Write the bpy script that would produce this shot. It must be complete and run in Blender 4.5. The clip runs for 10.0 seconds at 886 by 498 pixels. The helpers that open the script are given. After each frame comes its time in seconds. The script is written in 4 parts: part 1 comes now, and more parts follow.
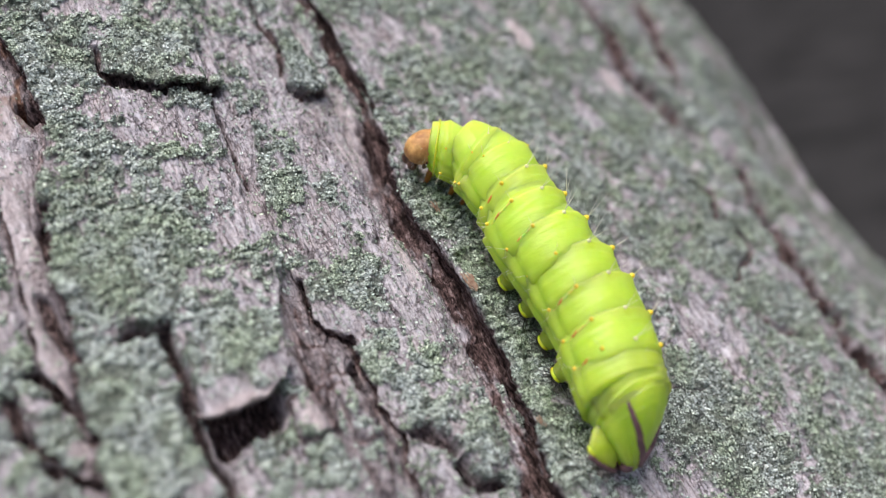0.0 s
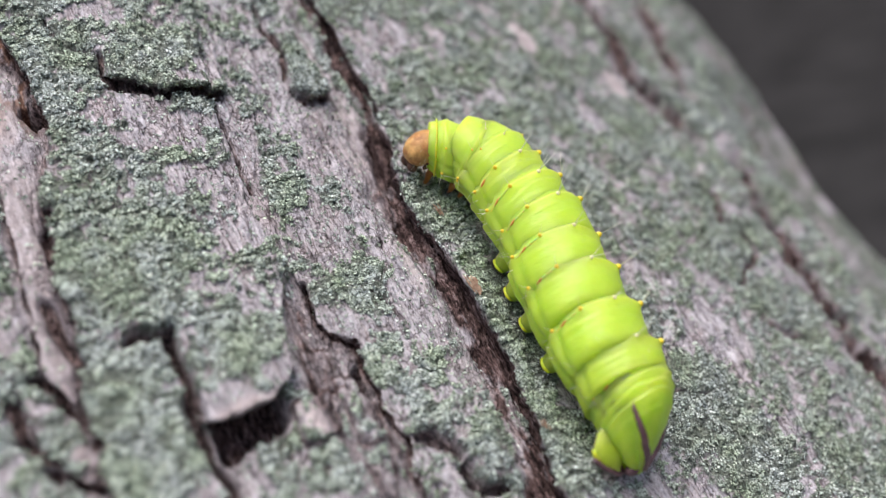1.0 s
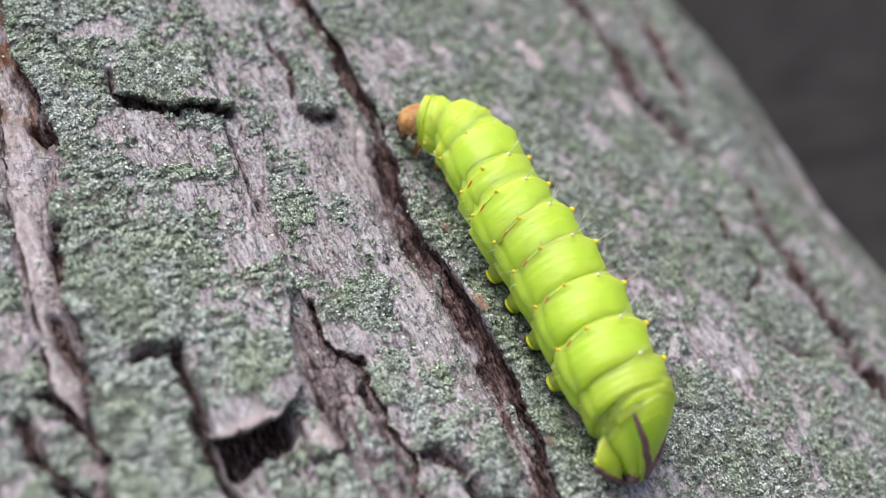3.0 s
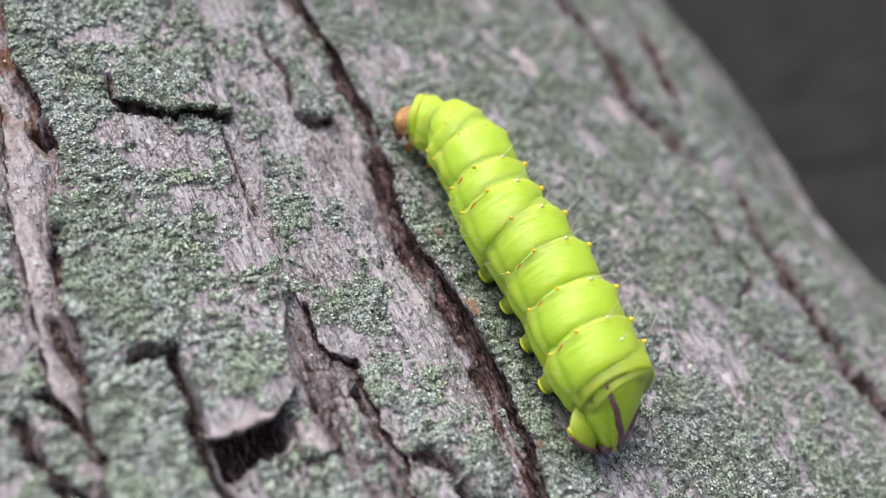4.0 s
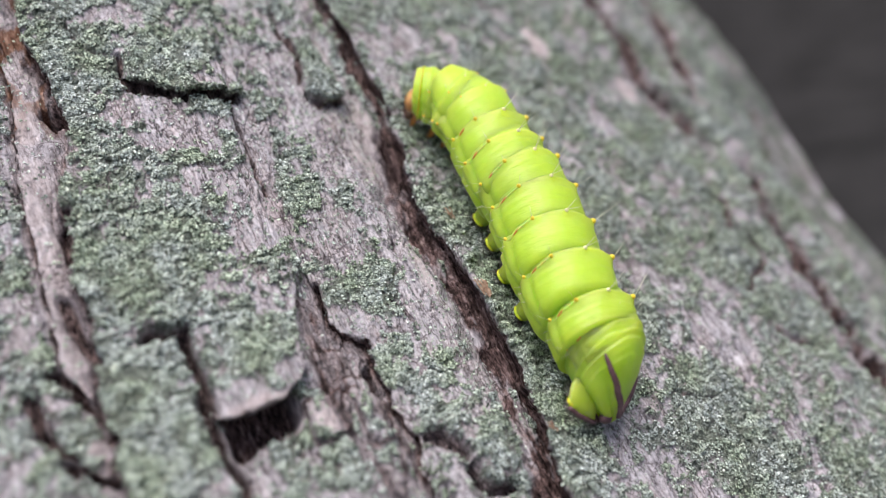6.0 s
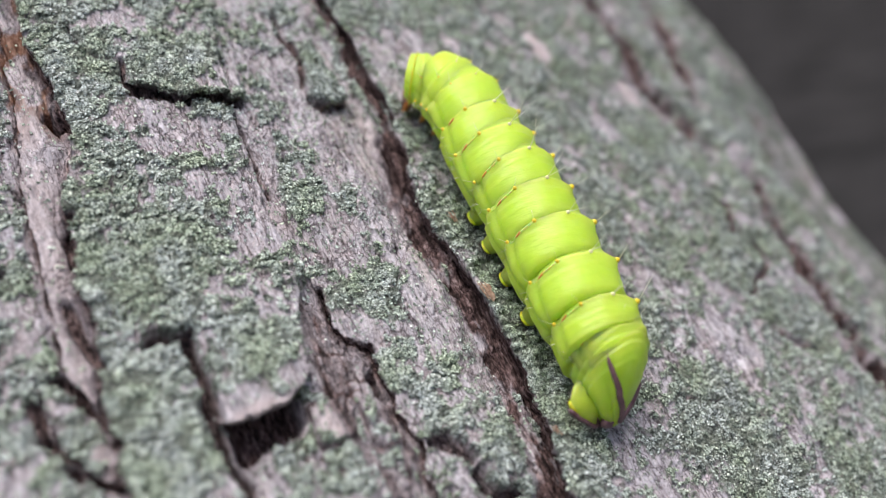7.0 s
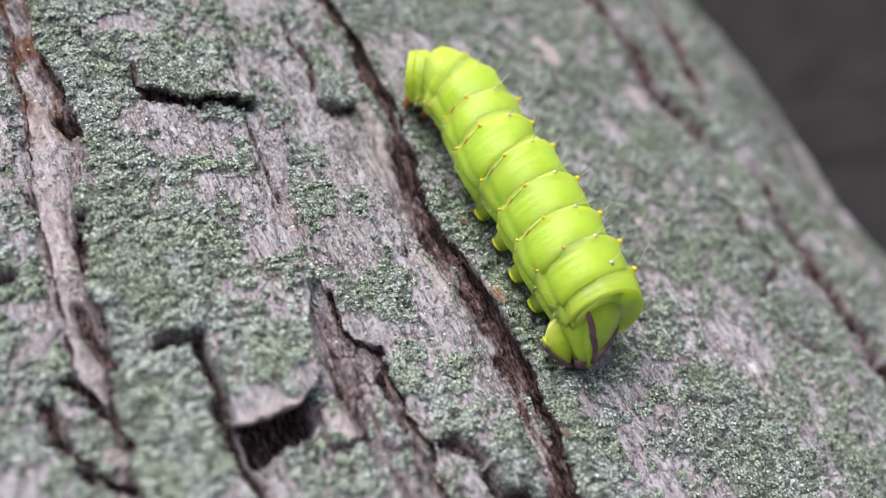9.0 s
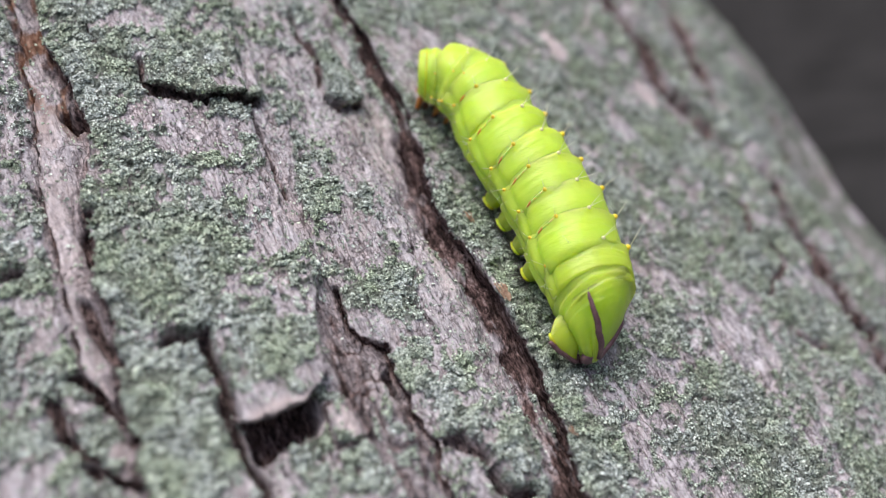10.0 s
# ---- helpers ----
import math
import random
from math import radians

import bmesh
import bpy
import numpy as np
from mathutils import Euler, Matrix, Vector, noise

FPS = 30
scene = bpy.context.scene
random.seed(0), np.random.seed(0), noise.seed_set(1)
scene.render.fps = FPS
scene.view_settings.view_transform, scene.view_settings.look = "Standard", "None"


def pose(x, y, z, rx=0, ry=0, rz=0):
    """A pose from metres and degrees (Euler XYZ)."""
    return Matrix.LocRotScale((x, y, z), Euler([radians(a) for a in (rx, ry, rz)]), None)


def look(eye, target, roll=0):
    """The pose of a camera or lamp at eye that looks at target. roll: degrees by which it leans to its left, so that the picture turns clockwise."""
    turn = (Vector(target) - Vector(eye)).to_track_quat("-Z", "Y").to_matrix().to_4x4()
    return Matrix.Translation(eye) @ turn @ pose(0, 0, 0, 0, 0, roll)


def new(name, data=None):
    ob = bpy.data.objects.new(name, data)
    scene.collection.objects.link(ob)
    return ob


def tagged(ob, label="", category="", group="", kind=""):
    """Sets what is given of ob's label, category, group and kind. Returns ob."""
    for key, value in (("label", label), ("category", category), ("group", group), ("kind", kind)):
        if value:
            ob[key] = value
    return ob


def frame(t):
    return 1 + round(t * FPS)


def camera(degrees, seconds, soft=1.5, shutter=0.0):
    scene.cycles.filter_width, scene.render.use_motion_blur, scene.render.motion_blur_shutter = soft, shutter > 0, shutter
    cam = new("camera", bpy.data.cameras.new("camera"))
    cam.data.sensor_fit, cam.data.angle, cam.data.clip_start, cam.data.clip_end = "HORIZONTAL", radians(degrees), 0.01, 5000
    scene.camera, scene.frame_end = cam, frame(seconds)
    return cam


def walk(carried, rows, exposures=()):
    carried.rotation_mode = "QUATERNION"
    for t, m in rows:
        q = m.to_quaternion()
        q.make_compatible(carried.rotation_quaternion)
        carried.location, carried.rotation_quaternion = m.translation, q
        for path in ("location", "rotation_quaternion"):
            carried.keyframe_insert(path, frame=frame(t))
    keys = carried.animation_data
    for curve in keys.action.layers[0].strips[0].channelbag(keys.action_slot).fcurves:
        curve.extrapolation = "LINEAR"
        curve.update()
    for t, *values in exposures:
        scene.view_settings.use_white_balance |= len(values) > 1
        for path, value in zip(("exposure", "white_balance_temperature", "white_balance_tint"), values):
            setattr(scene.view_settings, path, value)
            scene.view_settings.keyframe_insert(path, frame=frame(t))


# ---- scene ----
MM = 0.001
cam = camera(47.4, 10.0, soft=0.4)
cam.data.dof.use_dof, cam.data.dof.focus_distance, cam.data.dof.aperture_fstop = True, 0.1755, 7.0
# seconds, x y z in millimetres, turn in degrees
PATH = [
    (0.0, 0.00, -0.00, 600.00, 74.496, 14.478, -3.967),
    (0.5, 0.07, 0.09, 599.88, 74.681, 14.518, -3.887),
    (1.0, 0.07, 0.20, 599.42, 74.898, 14.732, -3.751),
    (1.5, -0.07, 0.13, 599.62, 74.902, 14.693, -3.507),
    (2.0, -0.13, -0.09, 600.87, 75.049, 14.602, -3.540),
    (2.5, -0.45, 0.07, 600.66, 75.322, 14.643, -3.550),
    (4.0, 1.14, -2.87, 601.30, 75.834, 14.189, -3.348),
    (4.5, 1.14, -3.39, 600.77, 75.622, 14.135, -3.565),
    (5.0, -0.12, -2.47, 600.29, 75.215, 14.356, -3.167),
    (5.5, 0.64, -2.38, 600.36, 75.065, 14.288, -2.886),
    (7.0, -0.56, -1.99, 600.22, 75.444, 14.345, -3.011),
    (7.5, -0.46, -1.88, 600.18, 75.356, 14.489, -2.491),
    (8.0, -0.69, -1.98, 601.10, 75.355, 14.426, -2.587),
    (8.5, -0.39, -2.24, 600.93, 75.623, 14.390, -2.583),
    (9.0, -1.23, -2.27, 600.04, 75.828, 14.429, -2.620),
    (9.5, -1.46, -1.80, 600.15, 75.570, 14.413, -2.282),
    (10.0, -0.77, -2.00, 600.73, 75.511, 14.324, -2.130),
]
walk(cam, [(t, pose(x * MM, y * MM, z * MM, rx, ry, rz)) for t, x, y, z, rx, ry, rz in PATH])

# ---- light: an overcast sky with a broad soft sun ----
SUN_ELEVATION, SUN_TURN = 76, 165
world = bpy.data.worlds.new("overcast_sky")
scene.world = world
world.use_nodes = True
sky = world.node_tree.nodes.new("ShaderNodeTexSky")
sky.sky_type, sky.sun_disc = "NISHITA", False
sky.sun_elevation, sky.sun_rotation = radians(SUN_ELEVATION), radians(SUN_TURN)
sky.air_density, sky.dust_density, sky.ozone_density = 1.0, 5.0, 1.0
world.node_tree.links.new(sky.outputs[0], world.node_tree.nodes["Background"].inputs[0])
world.node_tree.nodes["Background"].inputs[1].default_value = 0.118
sun = new("sun", bpy.data.lights.new("sun", "SUN"))
sun.data.energy, sun.data.angle, sun.data.color = 2.5, radians(50), (1.0, 0.975, 0.945)
SUN_WAY = Vector((math.sin(radians(SUN_TURN)) * math.cos(radians(SUN_ELEVATION)), math.cos(radians(SUN_TURN)) * math.cos(radians(SUN_ELEVATION)), math.sin(radians(SUN_ELEVATION))))
sun.matrix_world = look(SUN_WAY * 10, (0, 0, 0))
scene.view_settings.exposure = 0.05


# ---- materials ----
def material(name):
    mat = bpy.data.materials.new(name)
    mat.use_nodes = True
    nodes, links = mat.node_tree.nodes, mat.node_tree.links
    return mat, nodes, links, nodes["Principled BSDF"]


def noise_node(nodes, links, scale, detail=4.0, rough=0.6, stretch=None):
    tex = nodes.new("ShaderNodeTexNoise")
    tex.inputs["Scale"].default_value, tex.inputs["Detail"].default_value, tex.inputs["Roughness"].default_value = scale, detail, rough
    coord = nodes.new("ShaderNodeTexCoord")
    if stretch:
        mapping = nodes.new("ShaderNodeMapping")
        mapping.inputs["Scale"].default_value = stretch
        links.new(coord.outputs["Object"], mapping.inputs["Vector"])
        links.new(mapping.outputs[0], tex.inputs["Vector"])
    else:
        links.new(coord.outputs["Object"], tex.inputs["Vector"])
    return tex.outputs["Fac"]


def ramp(nodes, links, fac, stops):
    node = nodes.new("ShaderNodeValToRGB")
    while len(node.color_ramp.elements) < len(stops):
        node.color_ramp.elements.new(0.5)
    for el, (at, colour) in zip(node.color_ramp.elements, stops):
        el.position, el.color = at, (*colour, 1)
    links.new(fac, node.inputs[0])
    return node.outputs[0]


def mix(nodes, links, fac, one, two, blend="MIX"):
    node = nodes.new("ShaderNodeMix")
    node.data_type, node.blend_type = "RGBA", blend
    for socket, value in ((node.inputs[0], fac), (node.inputs[6], one), (node.inputs[7], two)):
        if isinstance(value, (int, float)):
            socket.default_value = value
        elif isinstance(value, tuple):
            socket.default_value = (*value, 1)
        else:
            links.new(value, socket)
    return node.outputs[2]


def bump(nodes, links, bsdf, height, strength, distance):
    node = nodes.new("ShaderNodeBump")
    node.inputs["Strength"].default_value, node.inputs["Distance"].default_value = strength, distance
    links.new(height, node.inputs["Height"])
    links.new(node.outputs[0], bsdf.inputs["Normal"])


def value_of(nodes, name):
    node = nodes.new("ShaderNodeAttribute")
    node.attribute_name = name
    return node.outputs["Fac"]


def bark_material():
    mat, nodes, links, bsdf = material("bark")
    grain = noise_node(nodes, links, 1100, 5, 0.7, (1, 0.22, 1))
    blotch = noise_node(nodes, links, 170, 4, 0.6, (1, 0.6, 1))
    grey = ramp(nodes, links, grain, [(0.28, (0.17, 0.153, 0.17)), (0.42, (0.46, 0.427, 0.472)), (0.65, (0.78, 0.74, 0.80))])
    warm = ramp(nodes, links, grain, [(0.28, (0.155, 0.13, 0.133)), (0.42, (0.44, 0.383, 0.405)), (0.66, (0.76, 0.68, 0.717))])
    dry = mix(nodes, links, ramp(nodes, links, blotch, [(0.42, (0, 0, 0)), (0.66, (1, 1, 1))]), grey, warm)
    # red-brown inner bark; its near-black end also puts crack shade into the colour
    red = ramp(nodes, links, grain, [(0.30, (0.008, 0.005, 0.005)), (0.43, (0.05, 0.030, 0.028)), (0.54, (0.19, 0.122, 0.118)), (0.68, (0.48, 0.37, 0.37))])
    wood = mix(nodes, links, value_of(nodes, "inner_shade"), dry, red)
    vein = noise_node(nodes, links, 420, 4, 0.6, (1, 0.18, 1))
    wood = mix(nodes, links, 1.0, wood, ramp(nodes, links, vein, [(0.46, (1, 1, 1)), (0.485, (0.50, 0.45, 0.44)), (0.50, (1, 1, 1))]), "MULTIPLY")
    cross = noise_node(nodes, links, 520, 3, 0.6, (0.45, 1, 1))
    wood = mix(nodes, links, 0.35, wood, ramp(nodes, links, cross, [(0.57, (1, 1, 1)), (0.588, (0.3, 0.27, 0.27)), (0.602, (1, 1, 1))]), "MULTIPLY")
    for scale, width, depth, stretch in ((300, 0.020, 0.75, (1, 0.36, 1)), (820, 0.034, 0.36, (1, 0.42, 1))):
        cells = nodes.new("ShaderNodeTexVoronoi")
        cells.feature, cells.inputs["Scale"].default_value = "DISTANCE_TO_EDGE", scale
        place, wobble, shift = nodes.new("ShaderNodeMapping"), nodes.new("ShaderNodeTexNoise"), nodes.new("ShaderNodeVectorMath")
        place.inputs["Scale"].default_value, wobble.inputs["Scale"].default_value = stretch, 700
        coord = nodes.new("ShaderNodeTexCoord")
        links.new(coord.outputs["Object"], place.inputs["Vector"])
        links.new(coord.outputs["Object"], wobble.inputs["Vector"])
        shift.operation, shift.inputs[1].default_value = "MULTIPLY_ADD", (0.0022, 0.0022, 0.0022)
        links.new(wobble.outputs["Color"], shift.inputs[0])
        links.new(place.outputs[0], shift.inputs[2])
        links.new(shift.outputs[0], cells.inputs["Vector"])
        wood = mix(nodes, links, depth, wood, ramp(nodes, links, cells.outputs["Distance"], [(0.0, (0.10, 0.085, 0.085)), (width, (0.55, 0.52, 0.52)), (width * 2.4, (1, 1, 1))]), "MULTIPLY")
    wood = mix(nodes, links, value_of(nodes, "rust"), wood, ramp(nodes, links, grain, [(0.3, (0.06, 0.022, 0.01)), (0.5, (0.20, 0.09, 0.05)), (0.72, (0.46, 0.29, 0.21))]))
    scar = ramp(nodes, links, grain, [(0.28, (0.38, 0.30, 0.30)), (0.45, (0.62, 0.53, 0.545)), (0.7, (0.78, 0.69, 0.71))])
    wood = mix(nodes, links, value_of(nodes, "pale"), wood, scar)
    speck = noise_node(nodes, links, 1700, 4, 0.75)
    tone = noise_node(nodes, links, 110, 3, 0.6)
    # lichen crust below the lobes, its colour darkened to carry their gaps' shade
    pale = ramp(nodes, links, speck, [(0.36, (0.045, 0.049, 0.043)), (0.50, (0.175, 0.196, 0.175)), (0.66, (0.42, 0.46, 0.42))])
    olive = ramp(nodes, links, speck, [(0.36, (0.04, 0.045, 0.035)), (0.50, (0.16, 0.183, 0.145)), (0.66, (0.39, 0.43, 0.35))])
    green = mix(nodes, links, ramp(nodes, links, tone, [(0.42, (0, 0, 0)), (0.62, (1, 1, 1))]), pale, olive)
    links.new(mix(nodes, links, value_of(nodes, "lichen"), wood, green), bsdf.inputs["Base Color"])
    bsdf.inputs["Roughness"].default_value = 0.88
    bsdf.inputs["Specular IOR Level"].default_value = 0.25
    bump(nodes, links, bsdf, noise_node(nodes, links, 2200, 5, 0.72, (1, 0.4, 1)), 1.0, 0.0004)
    return mat


def lichen_material():
    mat, nodes, links, bsdf = material("lichen")
    geo = nodes.new("ShaderNodeNewGeometry")
    each = ramp(nodes, links, geo.outputs["Random Per Island"], [(0.0, (0.18, 0.20, 0.18)), (0.35, (0.41, 0.455, 0.425)), (0.75, (0.64, 0.70, 0.66)), (1.0, (0.84, 0.88, 0.86))])
    tone = noise_node(nodes, links, 110, 3, 0.6)
    shade = ramp(nodes, links, tone, [(0.38, (1.06, 1.06, 1.10)), (0.62, (0.86, 0.92, 0.77))])
    speck = ramp(nodes, links, noise_node(nodes, links, 3000, 3, 0.7), [(0.38, (0.30, 0.32, 0.28)), (0.52, (0.98, 0.98, 0.98)), (0.64, (1.38, 1.38, 1.38))])
    links.new(mix(nodes, links, 1.0, mix(nodes, links, 1.0, each, shade, "MULTIPLY"), speck, "MULTIPLY"), bsdf.inputs["Base Color"])
    bsdf.inputs["Roughness"].default_value = 0.92
    bsdf.inputs["Specular IOR Level"].default_value = 0.2
    bump(nodes, links, bsdf, noise_node(nodes, links, 4200, 3, 0.7), 0.7, 0.0001)
    return mat


def skin_material():
    mat, nodes, links, bsdf = material("caterpillar_skin")
    fine = noise_node(nodes, links, 520, 4, 0.6)
    broad = noise_node(nodes, links, 150, 3, 0.6)
    lime = ramp(nodes, links, broad, [(0.3, (0.53, 0.82, 0.05)), (0.7, (0.62, 0.87, 0.10))])
    place = nodes.new("ShaderNodeSeparateXYZ")
    links.new(nodes.new("ShaderNodeTexCoord").outputs["Object"], place.inputs[0])
    back = nodes.new("ShaderNodeMath")
    back.operation, back.inputs[1].default_value = "MULTIPLY_ADD", -0.19
    links.new(place.outputs["Z"], back.inputs[0])
    links.new(place.outputs["Y"], back.inputs[2])
    fold = nodes.new("ShaderNodeMapRange")
    fold.inputs["From Min"].default_value, fold.inputs["From Max"].default_value = -0.006, 0.004
    links.new(back.outputs[0], fold.inputs["Value"])
    lime = mix(nodes, links, ramp(nodes, links, fold.outputs[0], [(0.36, (0, 0, 0)), (0.55, (0.25, 0.25, 0.25)), (0.58, (0.5, 0.5, 0.5)), (0.60, (0.05, 0.05, 0.05))]), lime, (0.80, 0.87, 0.20))
    # belly tinted a deeper green, putting some of the underside's shade into the colour
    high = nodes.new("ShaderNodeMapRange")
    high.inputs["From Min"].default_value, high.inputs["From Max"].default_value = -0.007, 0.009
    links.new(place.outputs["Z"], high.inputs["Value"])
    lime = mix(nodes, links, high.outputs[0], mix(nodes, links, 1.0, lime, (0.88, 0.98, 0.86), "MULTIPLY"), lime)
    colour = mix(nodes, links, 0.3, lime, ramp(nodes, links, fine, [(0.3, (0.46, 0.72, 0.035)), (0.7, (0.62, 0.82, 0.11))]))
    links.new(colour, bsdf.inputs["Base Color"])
    bsdf.inputs["Subsurface Weight"].default_value = 1.0
    bsdf.inputs["Subsurface Radius"].default_value = (1.0, 1.0, 0.25)
    bsdf.inputs["Subsurface Scale"].default_value = 0.009
    bsdf.inputs["Roughness"].default_value = 0.42
    bsdf.inputs["Specular IOR Level"].default_value = 0.45
    bump(nodes, links, bsdf, noise_node(nodes, links, 420, 4, 0.6, (0.5, 1.5, 0.5)), 0.35, 0.0006)
    return mat


def plain_material(name, dark, light, scale, rough, strength=0.3, depth=0.0001, subsurface=0.0):
    mat, nodes, links, bsdf = material(name)
    links.new(ramp(nodes, links, noise_node(nodes, links, scale), [(0.3, dark), (0.7, light)]), bsdf.inputs["Base Color"])
    bsdf.inputs["Roughness"].default_value = rough
    bsdf.inputs["Subsurface Weight"].default_value = subsurface
    bsdf.inputs["Subsurface Scale"].default_value = 0.001
    bump(nodes, links, bsdf, noise_node(nodes, links, scale * 3), strength, depth)
    return mat


BARK, LICHEN, SKIN = bark_material(), lichen_material(), skin_material()
TUBERCLE = plain_material("tubercle_yellow", (0.95, 0.66, 0.02), (0.98, 0.80, 0.08), 2500, 0.35)
PEARL = plain_material("tubercle_white", (0.96, 0.91, 0.48), (0.97, 0.95, 0.66), 2500, 0.3)
STRIPE = plain_material("stripe_yellow", (0.80, 0.88, 0.16), (0.90, 0.93, 0.30), 900, 0.45, subsurface=1.0)
SPIRACLE = plain_material("spiracle_red", (0.68, 0.24, 0.03), (0.84, 0.38, 0.08), 2500, 0.4)
HAIR = plain_material("hair", (0.92, 0.90, 0.66), (0.97, 0.96, 0.85), 900, 0.4)
DARK_HAIR = plain_material("dark_hair", (0.05, 0.045, 0.04), (0.13, 0.11, 0.10), 900, 0.5)
HEAD = plain_material("head_tan", (0.34, 0.125, 0.035), (0.80, 0.47, 0.17), 520, 0.55, 0.4, 0.0002, 0.2)
MOUTH = plain_material("mouth_brown", (0.045, 0.02, 0.014), (0.16, 0.075, 0.045), 700, 0.45)
LEG = plain_material("leg_orange", (0.42, 0.14, 0.03), (0.62, 0.27, 0.06), 600, 0.4, subsurface=0.2)
PURPLE = plain_material("purple_brown", (0.10, 0.045, 0.055), (0.24, 0.13, 0.15), 700, 0.45)
FOOT_YELLOW = plain_material("foot_yellow", (0.50, 0.62, 0.02), (0.76, 0.76, 0.05), 420, 0.45, subsurface=0.3)
FOOT_DARK = plain_material("foot_dark", (0.03, 0.028, 0.03), (0.09, 0.075, 0.075), 900, 0.5)
CHIP = plain_material("fresh_wood", (0.20, 0.095, 0.055), (0.62, 0.44, 0.33), 1300, 0.7, 0.8, 0.0003)
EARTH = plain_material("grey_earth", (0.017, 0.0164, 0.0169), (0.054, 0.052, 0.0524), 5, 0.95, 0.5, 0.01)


EARTH.node_tree.nodes["Principled BSDF"].inputs["Specular IOR Level"].default_value = 0.0


# ---- mesh helpers ----
def part(name, bm, mat, parent=None, label="", smooth=True):
    mesh = bpy.data.meshes.new(name)
    bm.to_mesh(mesh)
    bm.free()
    mesh.materials.append(mat)
    if smooth:
        mesh.polygons.foreach_set("use_smooth", [True] * len(mesh.polygons))
    ob = new(name, mesh)
    ob.parent = parent
    return tagged(ob, label)


def array_mesh(name, points, quads, mat, smooth=True, layers=None):
    """A mesh from numpy arrays, with float values on its points."""
    used, back = np.unique(quads, return_inverse=True)
    points, quads = points[used], back.reshape(quads.shape)
    mesh = bpy.data.meshes.new(name)
    size = quads.shape[1]
    mesh.vertices.add(len(points))
    mesh.vertices.foreach_set("co", points.astype(np.float32).ravel())
    mesh.loops.add(quads.size)
    mesh.loops.foreach_set("vertex_index", quads.astype(np.int32).ravel())
    mesh.polygons.add(len(quads))
    mesh.polygons.foreach_set("loop_start", np.arange(0, quads.size, size, dtype=np.int32))
    mesh.polygons.foreach_set("use_smooth", np.full(len(quads), smooth))
    for key, values in (layers or {}).items():
        mesh.attributes.new(key, "FLOAT", "POINT").data.foreach_set("value", values[used].astype(np.float32))
    mesh.update(calc_edges=True)
    mesh.materials.append(mat)
    return mesh


def tube(bm, points, radii, sides=8, flat=1.0):
    """A tapering tube through points."""
    rings, radii = [], [float(r) for r in radii]
    points = [Vector(q) for q in points]
    for i, q in enumerate(points):
        way = (points[min(i + 1, len(points) - 1)] - points[max(i - 1, 0)]).normalized()
        side = way.orthogonal().normalized() if not rings else (last - way * last.dot(way)).normalized()
        last = side
        other = way.cross(side)
        rings.append([bm.verts.new(q + radii[i] * (side * math.cos(a) + other * math.sin(a) * flat)) for a in [2 * math.pi * j / sides for j in range(sides)]])
    for one, two in zip(rings, rings[1:]):
        for j in range(sides):
            bm.faces.new((one[j], one[(j + 1) % sides], two[(j + 1) % sides], two[j]))
    bm.faces.new(rings[0][::-1])
    bm.faces.new(rings[-1])


def ball(bm, centre, radius, stretch=(1, 1, 1), turn=None, u=10, v=7):
    m = Matrix.Translation(centre) @ (turn or Matrix()) @ Matrix.Diagonal((*[radius * s for s in stretch], 1))
    return bmesh.ops.create_uvsphere(bm, u_segments=u, v_segments=v, radius=1, matrix=m)["verts"]


# ---- smooth lattice noise on arrays ----
_rng = np.random.default_rng(7)
_LATTICE = _rng.random((256, 256))


def value_noise(x, y):
    xi, yi = np.floor(x).astype(int), np.floor(y).astype(int)
    fx, fy = x - xi, y - yi
    fx, fy = fx * fx * fx * (fx * (fx * 6 - 15) + 10), fy * fy * fy * (fy * (fy * 6 - 15) + 10)
    xi, yi, xj, yj = xi & 255, yi & 255, (xi + 1) & 255, (yi + 1) & 255
    top = _LATTICE[xi, yi] * (1 - fx) + _LATTICE[xj, yi] * fx
    low = _LATTICE[xi, yj] * (1 - fx) + _LATTICE[xj, yj] * fx
    return (top * (1 - fy) + low * fy) * 2 - 1


def fbm(x, y, octaves=4, gain=0.5):
    total, size, norm = 0, 1.0, 0
    for i in range(octaves):
        c, s = math.cos(1.1 * i), math.sin(1.1 * i)
        total = total + size * value_noise((x * c - y * s) * 2 ** i + 17.3 * i, (x * s + y * c) * 2 ** i + 31.7 * i)
        norm, size = norm + size, size * gain
    return total / norm


def smooth(x):
    x = np.clip(x, 0, 1)
    return x * x * (3 - 2 * x)


# ---- the trunk: a leaning bole, u round it and v along it, in millimetres ----
TRUNK = pose(0, 0.17387, 0.55341, 49.663, 11.499, 31.575)
APEX = 865.0


def section():
    """The bole's cross-section by arc length u: flat on one face, round on the other."""
    u = np.arange(-260.0, 330.0, 0.5)
    bend = np.where(u < -100, 1 / 60, np.where(u < 0, 1 / 320, np.where(u < 128.0, 1 / 800, 1 / 60)))
    turn = np.cumsum(bend) * 0.5
    turn -= np.interp(0, u, turn)
    keep = (turn > -1.9) & (turn < 1.75)
    u, turn = u[keep], turn[keep]
    x, z = np.cumsum(np.cos(turn)) * 0.5, -np.cumsum(np.sin(turn)) * 0.5
    return u, x - np.interp(0, u, x), z - np.interp(0, u, z), turn


SEC_U, SEC_X, SEC_Z, SEC_TURN = section()


